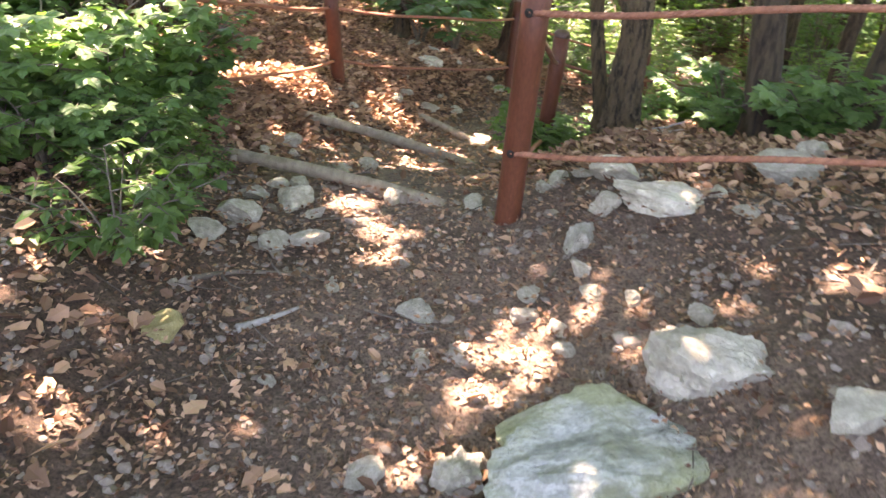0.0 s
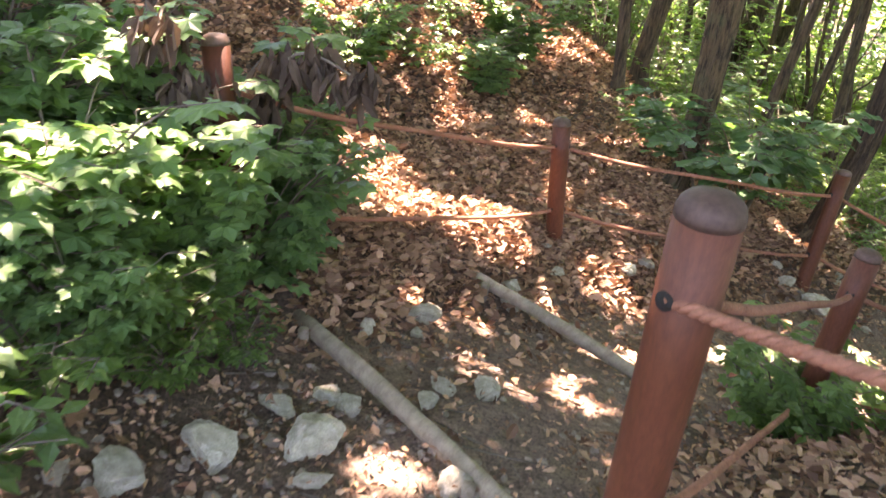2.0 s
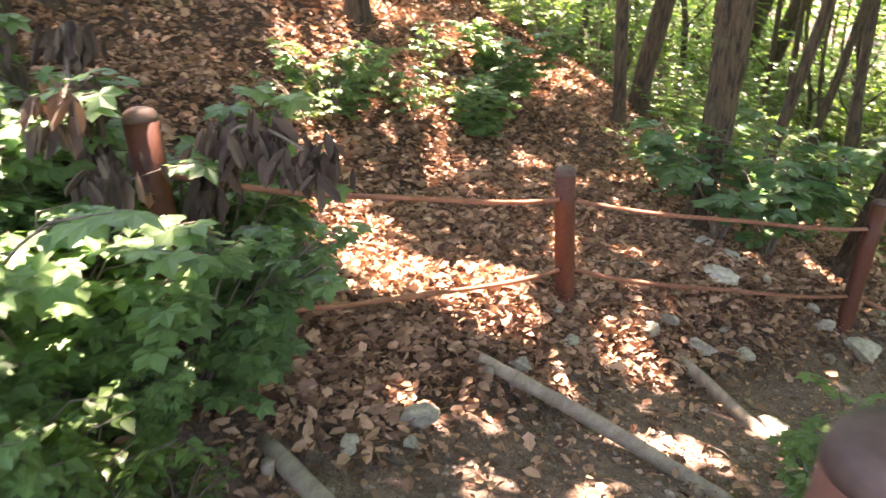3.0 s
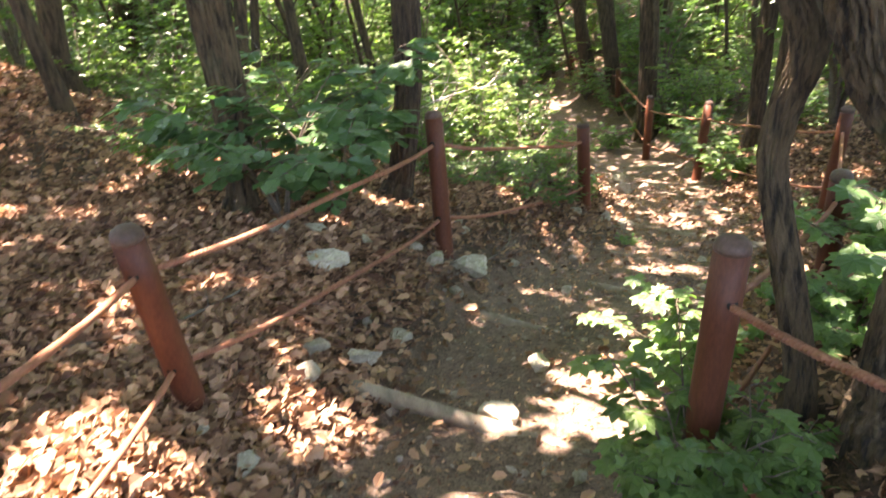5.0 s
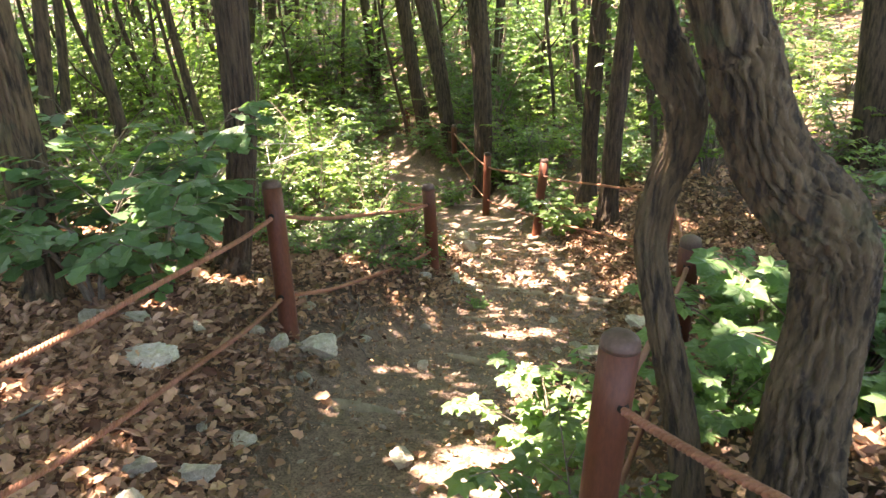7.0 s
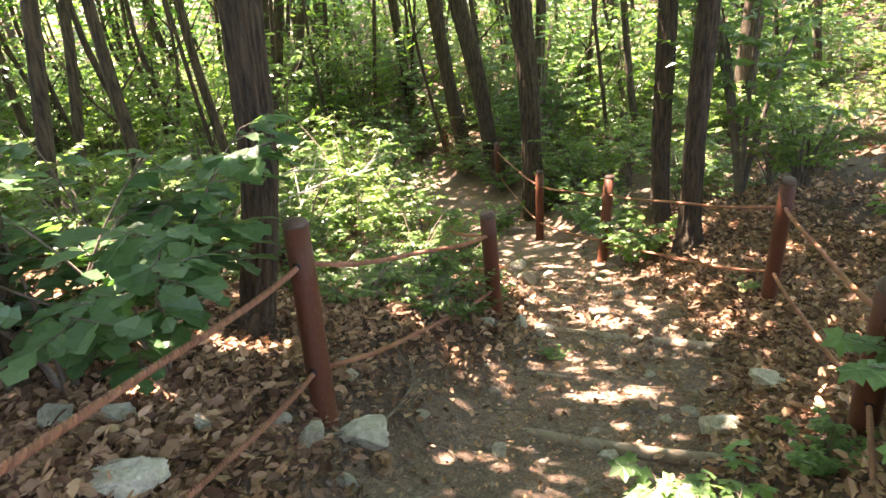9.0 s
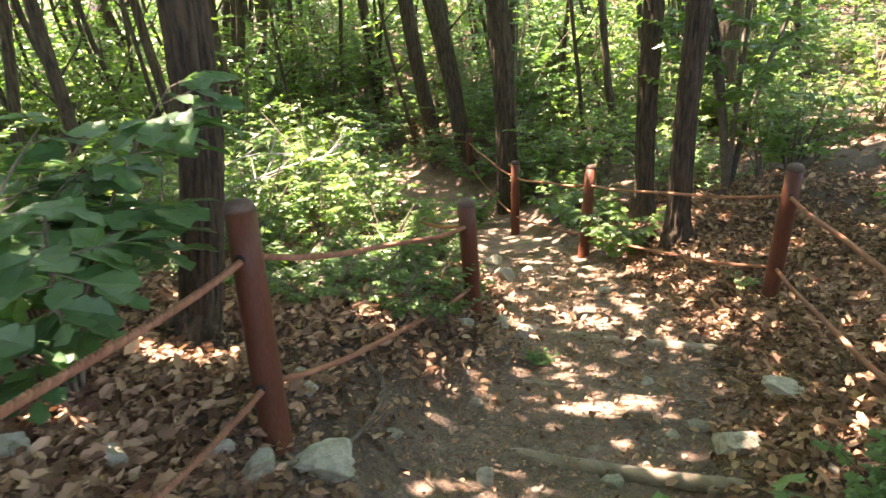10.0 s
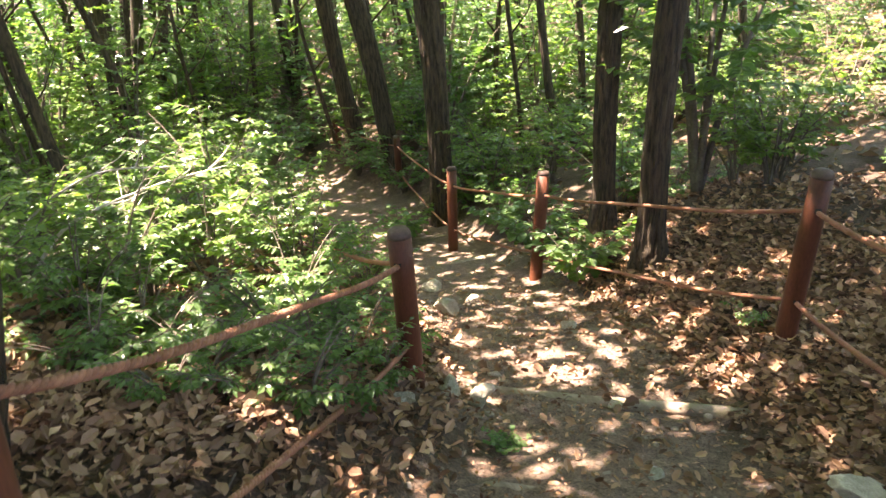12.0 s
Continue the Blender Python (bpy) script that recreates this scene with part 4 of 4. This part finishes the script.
low = put(shrub("low green leafy plant growing on the trail's edge", "leafy_plant", 4, 0.42, 0.34, 11, 6, 0.075, LEAF, GREEN, lift=0.3), -0.52, 2.22)
put(low, -1.15, 2.7, 1.1, 90, False)
for x, y, s, a in ((-0.85, 3.2, 0.8, 190), (-0.9, 2.95, 0.9, 30), (-0.7, 3.1, 0.6, 250), (-0.75, 2.7, 0.8, 150), (-1.3, 2.35, 1.0, 300), (-0.72, 3.4, 0.5, 120)):
    put(low, x, y, s, a, False)
put(shrub("bright green bush at the foot of a fence post", "leafy_bush", 5, 0.62, 0.4, 13, 7, 0.085, MAPLE, GREEN, lift=0.3), 0.92, 5.55, 0.92)
put(shrub("low green plants below a fence post", "leafy_plant", 6, 0.36, 0.4, 12, 6, 0.06, LEAF, GREEN), 1.12, 5.48, 1.0)
maple_mid = put(shrub("green maple shrub with broad lobed leaves beside the trail", "maple_shrub", 14, 0.72, 0.55, 14, 8, 0.092, MAPLE, MAPLE_GREEN, lift=0.12), -1.12, 3.25, 1.0, 200)
for x, y, s, a in ((-1.5, 2.85, 1.0, 40), (-2.1, 3.3, 1.25, 100), (-1.5, 4.15, 1.0, 170), (-3.0, 3.6, 1.4, 220), (-2.3, 4.4, 1.3, 300), (-2.9, 8.2, 0.8, 20), (-3.6, 7.0, 0.9, 120), (-2.4, 5.2, 0.6, 250), (-3.3, 9.4, 1.1, 300), (-0.95, 2.9, 0.7, 10), (-1.1, 3.5, 0.5, 70), (-1.15, 3.78, 0.95, 140), (-1.3, 3.55, 1.05, 260)):
    put(maple_mid, x, y, s, a, False)
maple_low = put(shrub("low maple shrub with star-shaped leaves on the bank", "maple_shrub", 7, 0.5, 0.6, 12, 6, 0.095, MAPLE, MAPLE_GREEN), 2.3, 6.25, 0.9)
for x, y, s, a in ((1.5, 6.72, 0.78, 20), (2.3, 7.08, 0.36, 330), (2.42, 9.66, 0.2, 90), (1.85, 6.0, 0.6, 80), (2.4, 5.9, 1.1, 40), (2.75, 6.7, 0.9, 120), (2.9, 5.3, 1.2, 200), (3.4, 6.2, 1.3, 280)):
    put(maple_low, x, y, s, a, False)
put(shrub("oak sapling with broad dull green leaves near the fence", "oak_sapling", 8, 1.15, 1.15, 9, 9, 0.15, OAK, OAK_GREEN, lift=0.4), -0.2, 8.6)
put(shrub("oak sapling with broad dull green leaves near the fence", "oak_sapling", 9, 1.2, 0.95, 8, 9, 0.15, OAK, OAK_GREEN, lift=0.4), -0.6, 8.55, 1.0, 60)
fine = put(shrub("feathery yellow-green bush with fine leaves beside the trail", "fine_bush", 10, 0.62, 0.6, 13, 8, 0.055, LEAF2, GREEN), 1.9, 11.3)
spray = put(shrub("loose tall green herb with thin arching sprays", "tall_herb", 13, 0.95, 0.55, 6, 9, 0.07, LEAF, LIME, lift=0.35), 1.5, 11.9)
herb = put(shrub("low open green herb growing among fallen leaves", "low_herb", 16, 0.34, 0.34, 6, 6, 0.055, LEAF, GREEN), 1.35, 10.3)
for x, y, s, a in ((2.6, 11.9, 0.8, 80), (1.1, 12.0, 1.1, 150), (2.2, 12.8, 1.0, 200), (1.6, 14.2, 1.2, 310), (0.7, 10.9, 0.9, 100), (0.0, 12.2, 1.1, 77), (0.6, 12.9, 1.1, 33), (1.3, 13.4, 1.1, 90), (0.1, 13.6, 1.2, 260), (1.0, 14.6, 1.2, 12), (2.5, 14.4, 0.8, 60), (-0.5, 11.0, 1.0, 100), (1.5, 15.6, 1.2, 200), (2.3, 15.4, 1.1, 20)):
    put(fine, x, y, s, a, False)
for x, y, s, a in ((0.9, 11.5, 1.0, 40), (2.1, 11.7, 0.8, 130), (0.4, 11.9, 1.1, 210), (1.7, 12.9, 1.2, 300), (1.2, 12.7, 1.0, 15), (2.4, 13.2, 0.9, 85), (0.2, 10.9, 0.9, 160), (0.8, 13.8, 1.2, 250), (-0.9, 11.9, 1.1, 330), (1.9, 14.8, 1.1, 66)):
    put(spray, x, y, s, a, False)
for x, y, s, a in ((1.12, 10.29, 0.9, 10), (1.24, 9.67, 0.7, 80), (1.45, 9.64, 0.8, 150), (1.8, 10.1, 0.8, 210), (0.94, 9.78, 0.7, 290), (1.63, 10.08, 1.0, 330), (2.45, 11.05, 0.9, 30), (2.3, 11.3, 0.9, 110), (0.94, 10.82, 1.1, 190), (1.52, 10.28, 1.1, 260), (1.72, 9.77, 0.7, 20), (0.66, 10.4, 0.9, 75), (1.75, 10.4, 0.9, 60), (1.1, 9.9, 0.8, 130), (0.7, 10.2, 1.0, 200), (1.6, 10.8, 1.2, 20), (2.05, 10.55, 0.9, 280), (0.3, 10.4, 1.0, 340), (1.0, 10.5, 1.1, 100), (1.95, 10.05, 0.6, 170), (2.3, 10.6, 0.8, 45), (-0.2, 9.7, 0.9, 240), (-3.55, 6.67, 1.3, 10), (-3.28, 7.72, 1.4, 90), (-3.26, 8.73, 1.3, 180), (-3.65, 7.57, 1.4, 270), (-3.9, 8.9, 1.4, 60), (4.5, 9.95, 0.5, 0)):
    put(herb, x, y, s, a, False)
slope = np.random.default_rng(9)
for _ in range(85):
    put(spray if slope.uniform() < 0.55 else herb, slope.uniform(5.6, 12.5), slope.uniform(9.5, 17.0), slope.uniform(0.7, 1.3), slope.uniform(0, 360), False)
leafy = put(shrub("green leafy bush beside a fence post", "leafy_bush", 12, 0.6, 0.5, 12, 6, 0.1, OAK, GREEN), 4.75, 12.05)
for x, y, s, a in ((5.1, 13.2, 1.0, 70), (5.5, 14.6, 1.0, 130), (4.6, 15.6, 0.8, 15), (5.8, 16.0, 1.1, 250)):
    put(leafy, x, y, s, a, False)

SAPLINGS = [shrub("young forest sapling with layered sprays of green leaves", "sapling", 20 + k, 2.3 + 0.4 * k, 1.0 + 0.1 * k, 5 + k, 10, 0.11, LEAF2, (LIME, GREEN, LIME, GREEN)[k], lift=0.3, group="forest saplings") for k in range(4)]
BUSHES = [shrub("dense green undergrowth shrub on the forest floor", "undergrowth_shrub", 30 + k, 0.8 + 0.2 * k, 0.8 + 0.1 * k, 12, 7, 0.09, LEAF2, (GREEN, LIME, GREEN)[k], group="undergrowth shrubs") for k in range(3)]
used = set()


def strew(kinds, places, seed, lo, hi):
    r = np.random.default_rng(seed)
    for k, (x, y) in enumerate(places):
        kind = kinds[k % len(kinds)]
        put(kind, x, y, r.uniform(lo, hi), r.uniform(0, 360), kind not in used)
        used.add(kind)


def in_clear(x, y):
    """Kept open: the trail's bend and its leafy banks."""
    return (-6.5 < x < 3.2 and -3 < y < 9.3) or (-6.5 < x < -1.8 and 9 < y < 12.0) or (2.5 < x < 6.4 and 6.5 < y < 11.3)


strew(SAPLINGS, [p for p in spots(210, (-18, 2), (22, 36), 1.9, 21, 1.1) if not in_clear(*p) and not (-1.6 < p[0] < 3.6 and p[1] < 16.5) and not (5.5 < p[0] < 13 and p[1] < 15 and (p[0] * 7) % 1 < 0.75)], 5, 0.7, 1.35)
strew(BUSHES, [p for p in spots(270, (-13, 2), (16, 26), 1.35, 22, 0.8) if not in_clear(*p) and not (-0.7 < p[0] < 3.4 and p[1] < 15.5) and not (5.0 < p[0] < 13 and p[1] < 17 and (p[0] * 7) % 1 < 0.8)], 6, 0.7, 1.4)

strew(BUSHES, spots(70, (-3.5, 15.5), (3.6, 24.5), 0.9, 23, 0.6) + spots(60, (5.2, 15.5), (13, 25), 0.9, 24, 0.7), 16, 0.6, 1.1)
strew(SAPLINGS, spots(60, (-6, 21.5), (12, 30), 1.2, 25, 0.9), 17, 0.6, 1.0)


def far_leaves(name, seed, clumps, lo, hi, tall, per, size, mat, label):
    """Leaf masses too far off to pick apart: clumps of leaves over the ground."""
    r = np.random.default_rng(seed)
    c = r.uniform(lo, hi, (clumps, 2))
    _, d = trail_at(c[:, 0], c[:, 1])
    c = c[(np.abs(d) > 2.0) | (c[:, 1] > 22.5)]
    base = np.c_[c, ground_height(c[:, 0], c[:, 1]) + tall * r.uniform(0, 1, len(c)) ** 1.4]
    p = np.repeat(base, per, 0) + r.normal(size=(len(base) * per, 3)) * (0.55, 0.55, 0.3)
    p[:, 2] = np.maximum(p[:, 2], ground_height(p[:, 0], p[:, 1]) + 0.05)
    ways = r.normal(size=p.shape) * (1, 1, 0.35)
    ups = r.normal(size=p.shape) * 0.4 + (0, 0, 1)
    v, f = leaves(LEAF2, p, ways, ups, size * r.uniform(0.6, 1.3, len(p)))
    tagged(new(name, mesh_of(name, v, f, mat)), label, "undergrowth", kind="stuff")


far_leaves("far_undergrowth", 71, 900, (-26, 21), (26, 44), 1.6, 22, 0.26, GREEN, "dense green undergrowth deep in the forest")
far_leaves("far_undergrowth", 72, 900, (-26, 23), (26, 46), 4.0, 20, 0.28, GREEN, "sunlit green foliage deep in the forest")
far_leaves("far_undergrowth", 73, 1100, (-50, 42), (50, 62), 8.0, 20, 0.55, GREEN, "green wall of distant forest foliage")
far_leaves("far_undergrowth", 74, 700, (-40, 0), (-13, 44), 6.0, 20, 0.4, GREEN, "green wall of distant forest foliage")
far_leaves("far_undergrowth", 75, 700, (18, 2), (44, 44), 6.0, 20, 0.4, LIME, "green wall of distant forest foliage")

# ---- litter on the ground ----


def floor_points(rng, n, lo, hi, keep):
    p = rng.uniform(lo, hi, (n, 2))
    _, d = trail_at(p[:, 0], p[:, 1])
    p = p[rng.uniform(0, 1, n) < keep(np.abs(d), p)]
    return np.c_[p, ground_height(p[:, 0], p[:, 1])]


def fallen_leaves(name, seed, n, lo, hi, size, template, keep):
    r = np.random.default_rng(seed)
    p = floor_points(r, n, lo, hi, keep)
    rim = np.minimum(p[:, :2] - lo, np.array(hi) - p[:, :2]).min(1)
    p = p[r.uniform(0, 1, len(p)) < smooth(-0.1, 0.8, rim)]
    n = len(p)
    p[:, 2] += r.uniform(0.002, 0.05, n)
    a = r.uniform(0, 2 * np.pi, n)
    ways = np.c_[np.cos(a), np.sin(a), r.uniform(-0.6, 0.6, n)]
    ups = r.normal(size=(n, 3)) * 0.75 + (0, 0, 1)
    v, f = leaves(template, p, ways, ups, size * r.uniform(0.6, 1.3, n))
    tagged(new(name, mesh_of(name, v, f, LITTER)), "dry red-brown fallen leaves covering the forest floor", "leaf litter", kind="stuff")


def banks(d, p):
    start = 1 - smooth(2.8, 3.8, p[:, 1])
    edge = 0.5 + 0.9 * start * (p[:, 0] > 0)
    return 0.05 + (0.95 - 0.45 * start) * smooth(edge, edge + 0.65, d)


fallen_leaves("leaf_litter", 1, 62000, (-5, -1), (7.5, 14), 0.066, CURL, banks)
fallen_leaves("leaf_litter", 5, 44000, (-3, 3.4), (5.2, 12.2), 0.055, LEAF, banks)
fallen_leaves("leaf_litter", 11, 30000, (-2.6, 3.7), (0.6, 9.2), 0.062, CURL, banks)
fallen_leaves("leaf_litter", 12, 24000, (2.2, 6.3), (6.3, 12.0), 0.062, CURL, banks)
fallen_leaves("leaf_litter", 13, 9000, (-1.4, 9.0), (2.6, 11.2), 0.066, CURL, banks)
fallen_leaves("leaf_litter", 14, 9000, (-2.6, 3.7), (0.4, 8.8), 0.085, OAK, banks)
fallen_leaves("leaf_litter", 15, 26000, (-6.5, 3.5), (-2.2, 13.0), 0.08, CURL, banks)
fallen_leaves("leaf_litter", 2, 7000, (-5, -1), (7.5, 14), 0.09, OAK, banks)
fallen_leaves("leaf_litter", 6, 16000, (-1.6, 0.3), (2.4, 3.6), 0.03, LEAF2, lambda d, p: np.full(len(d), 0.8))
fallen_leaves("leaf_litter", 4, 42000, (-2.5, -0.5), (6, 13), 0.028, LEAF2, lambda d, p: np.full(len(d), 0.85))
fallen_leaves("leaf_litter", 3, 24000, (-18, 0), (24, 38), 0.15, LEAF2, lambda d, p: smooth(0.8, 1.6, d) * ((p[:, 0] < -5) | (p[:, 0] > 7.5) | (p[:, 1] > 14)))


def pebbles(seed, n, lo, hi, small, large, keep):
    r = np.random.default_rng(seed)
    p = floor_points(r, n, lo, hi, keep)
    n = len(p)
    bm = bmesh.new()
    bmesh.ops.create_icosphere(bm, subdivisions=1, radius=0.5)
    base = np.array([v.co for v in bm.verts])
    faces = np.array([[v.index for v in f.verts] for f in bm.faces])
    bm.free()
    size = small + (large - small) * r.uniform(0, 1, n) ** 3
    turn = r.uniform(0, 2 * np.pi, n)
    shape = base[None] * (1 + r.uniform(-0.28, 0.28, (n, len(base), 1))) * (1.15, 0.85, 0.6)
    c, s = np.cos(turn)[:, None], np.sin(turn)[:, None]
    v = np.stack([shape[..., 0] * c - shape[..., 1] * s, shape[..., 0] * s + shape[..., 1] * c, shape[..., 2]], -1) * size[:, None, None]
    v = v + p[:, None] + np.array([0, 0, 0.1])[None, None] * size[:, None, None]
    f = faces[None] + (np.arange(n) * len(base))[:, None, None]
    tagged(new("gravel", mesh_of("gravel", v.reshape(-1, 3), f.reshape(-1, 3), PEBBLE)), "small grey-brown pebbles and grit on the trail", "gravel", kind="stuff")


pebbles(4, 5000, (-1.2, 0.6), (2.6, 3.6), 0.008, 0.045, lambda d, p: np.full(len(d), 0.7))
pebbles(5, 420, (-0.8, 0.8), (2.6, 3.7), 0.02, 0.09, lambda d, p: np.full(len(d), 0.7))
pebbles(1, 9000, (-1.6, -0.5), (5.6, 14), 0.008, 0.05, lambda d, p: 1 - 0.85 * smooth(0.5, 1.2, d))
pebbles(2, 700, (-2, -0.5), (5.6, 14), 0.03, 0.09, lambda d, p: 0.6 - 0.35 * smooth(0.5, 1.2, d))


def twigs(seed, n, lo, hi, keep):
    r = np.random.default_rng(seed)
    out = []
    for x, y, z in floor_points(r, n, lo, hi, keep):
        a, length = r.uniform(0, 6.28), r.uniform(0.06, 0.4)
        pts = []
        for t in (-0.5, 0, 0.5):
            px, py = x + math.cos(a) * length * t + r.normal() * 0.015, y + math.sin(a) * length * t
            pts.append((px, py, ground_at(px, py) + 0.012 + 0.012 * abs(r.normal())))
        w = r.uniform(0.0015, 0.005)
        out.append(tube(pts, [w, w, w * 0.6], 5))
    v, f = join(out)
    tagged(new("fallen_twigs", mesh_of("fallen_twigs", v, f, TWIG, True)), "thin dry twigs scattered over the soil", "twigs", kind="stuff")


twigs(3, 900, (-2.5, -0.3), (6, 13), lambda d, p: np.full(len(d), 1.0))


# ---- dead wood ----


def branch(points, r, label, name="fallen_branch", mat=DEADWOOD, forks=2, seed=0):
    """A dead branch with a few side shoots; heights are above the ground."""
    g = np.random.default_rng(seed)
    pts = spline([(x, y, ground_at(x, y) + h) for x, y, h in points], 6)
    base = pts[0].copy()
    root = thing(name, base, label, "dead branch")
    v, f = tube(pts - base, np.linspace(r, r * 0.35, len(pts)), 9, 0.08, seed)
    part("stick", mesh_of("stick", v, f, mat, True), root)
    for _ in range(forks):
        i = g.integers(len(pts) // 3, len(pts) - 2)
        way = pts[i + 1] - pts[i]
        way /= np.linalg.norm(way)
        d = way + g.normal(size=3) * (0.6, 0.6, 0.25) + (0, 0, 0.25)
        length = g.uniform(0.12, 0.35)
        q = pts[i] - base
        v, f = tube([q, q + d * length * 0.5, q + d * length + (0, 0, 0.03)], [r * 0.45, r * 0.3, r * 0.12], 6)
        part("shoot", mesh_of("shoot", v, f, mat, True), root)
    return root


branch([(1.5, 5.28, 0.03), (1.66, 5.12, 0.05), (1.95, 4.95, 0.06)], 0.022, "bleached dead branch lying at a tree's foot", seed=1)
branch([(0.35, 8.2, 0.03), (0.75, 8.42, 0.04), (1.05, 8.8, 0.07), (1.12, 9.0, 0.12)], 0.013, "thin dark dead branch lying by a fence post", mat=TWIG, seed=2)
branch([(-0.32, 2.34, 0.015), (-0.17, 2.52, 0.02), (0.13, 2.6, 0.01)], 0.016, "grey dead branch lying beside the trail", mat=TWIG, seed=3)
branch([(-0.03, 2.16, 0.012), (0.06, 2.24, 0.02), (0.15, 2.36, 0.012)], 0.018, "bleached dead branch lying beside the trail", forks=0, seed=4)
branch([(-1.6, 6.9, 0.03), (-1.1, 7.1, 0.05), (-0.7, 7.5, 0.04)], 0.012, "thin dead branch lying on fallen leaves", mat=TWIG, seed=5)
for k, (x, y, a) in enumerate(((0.4, 11.2, 0.3), (0.9, 12.1, 1.1), (0.2, 12.4, -0.5), (1.4, 13.0, 0.8))):
    c, d = math.cos(a), math.sin(a)
    branch([(x, y, 0.0), (x + 0.3 * c, y + 0.3 * d, 0.5), (x + 0.8 * c, y + 0.8 * d, 0.85), (x + 1.3 * c, y + 1.3 * d, 0.95)], 0.012, "pale bleached dead branch rising out of the bushes", "dead_branch", forks=5, seed=10 + k)


def withered(x, y, high, reach, turn, seed, clusters):
    """A dead twig that stands in the shrub, hung with curled brown leaves."""
    g = np.random.default_rng(seed)
    c, d = math.cos(turn), math.sin(turn)
    base = np.array(at_ground(x, y))
    root = thing("withered_branch", base, "dead branch hung with bunches of curled brown leaves", "dead branch")
    line = spline([(0, 0, -0.05), (0.1 * c, 0.1 * d, high * 0.6), (0.5 * reach * c, 0.5 * reach * d, high), (reach * c, reach * d, high * 0.97)], 6)
    v, f = tube(line, np.linspace(0.014, 0.004, len(line)), 6)
    part("stick", mesh_of("stick", v, f, TWIG, True), root)
    for k in range(clusters):
        q = line[int((0.45 + 0.54 * k / max(1, clusters - 1)) * (len(line) - 1))]
        n = 48
        places = q + g.normal(size=(n, 3)) * (0.05, 0.05, 0.03)
        ways = g.normal(size=(n, 3)) * (0.28, 0.28, 0.1) + (0, 0, -1)
        v, f = leaves(NARROW, places, ways, g.normal(size=(n, 3)), 0.12 * g.uniform(0.6, 1.2, n))
        tagged(part("foliage", mesh_of("foliage", v, f, WITHER), root), kind="stuff")


withered(-1.5, 4.0, 0.95, 0.75, 0.0, 1, 4)
withered(-1.7, 3.8, 1.0, 0.45, -0.7, 2, 3)
withered(-1.95, 3.85, 1.08, 0.45, 2.6, 3, 3)
withered(-1.55, 3.72, 0.78, 0.3, -0.4, 4, 2)
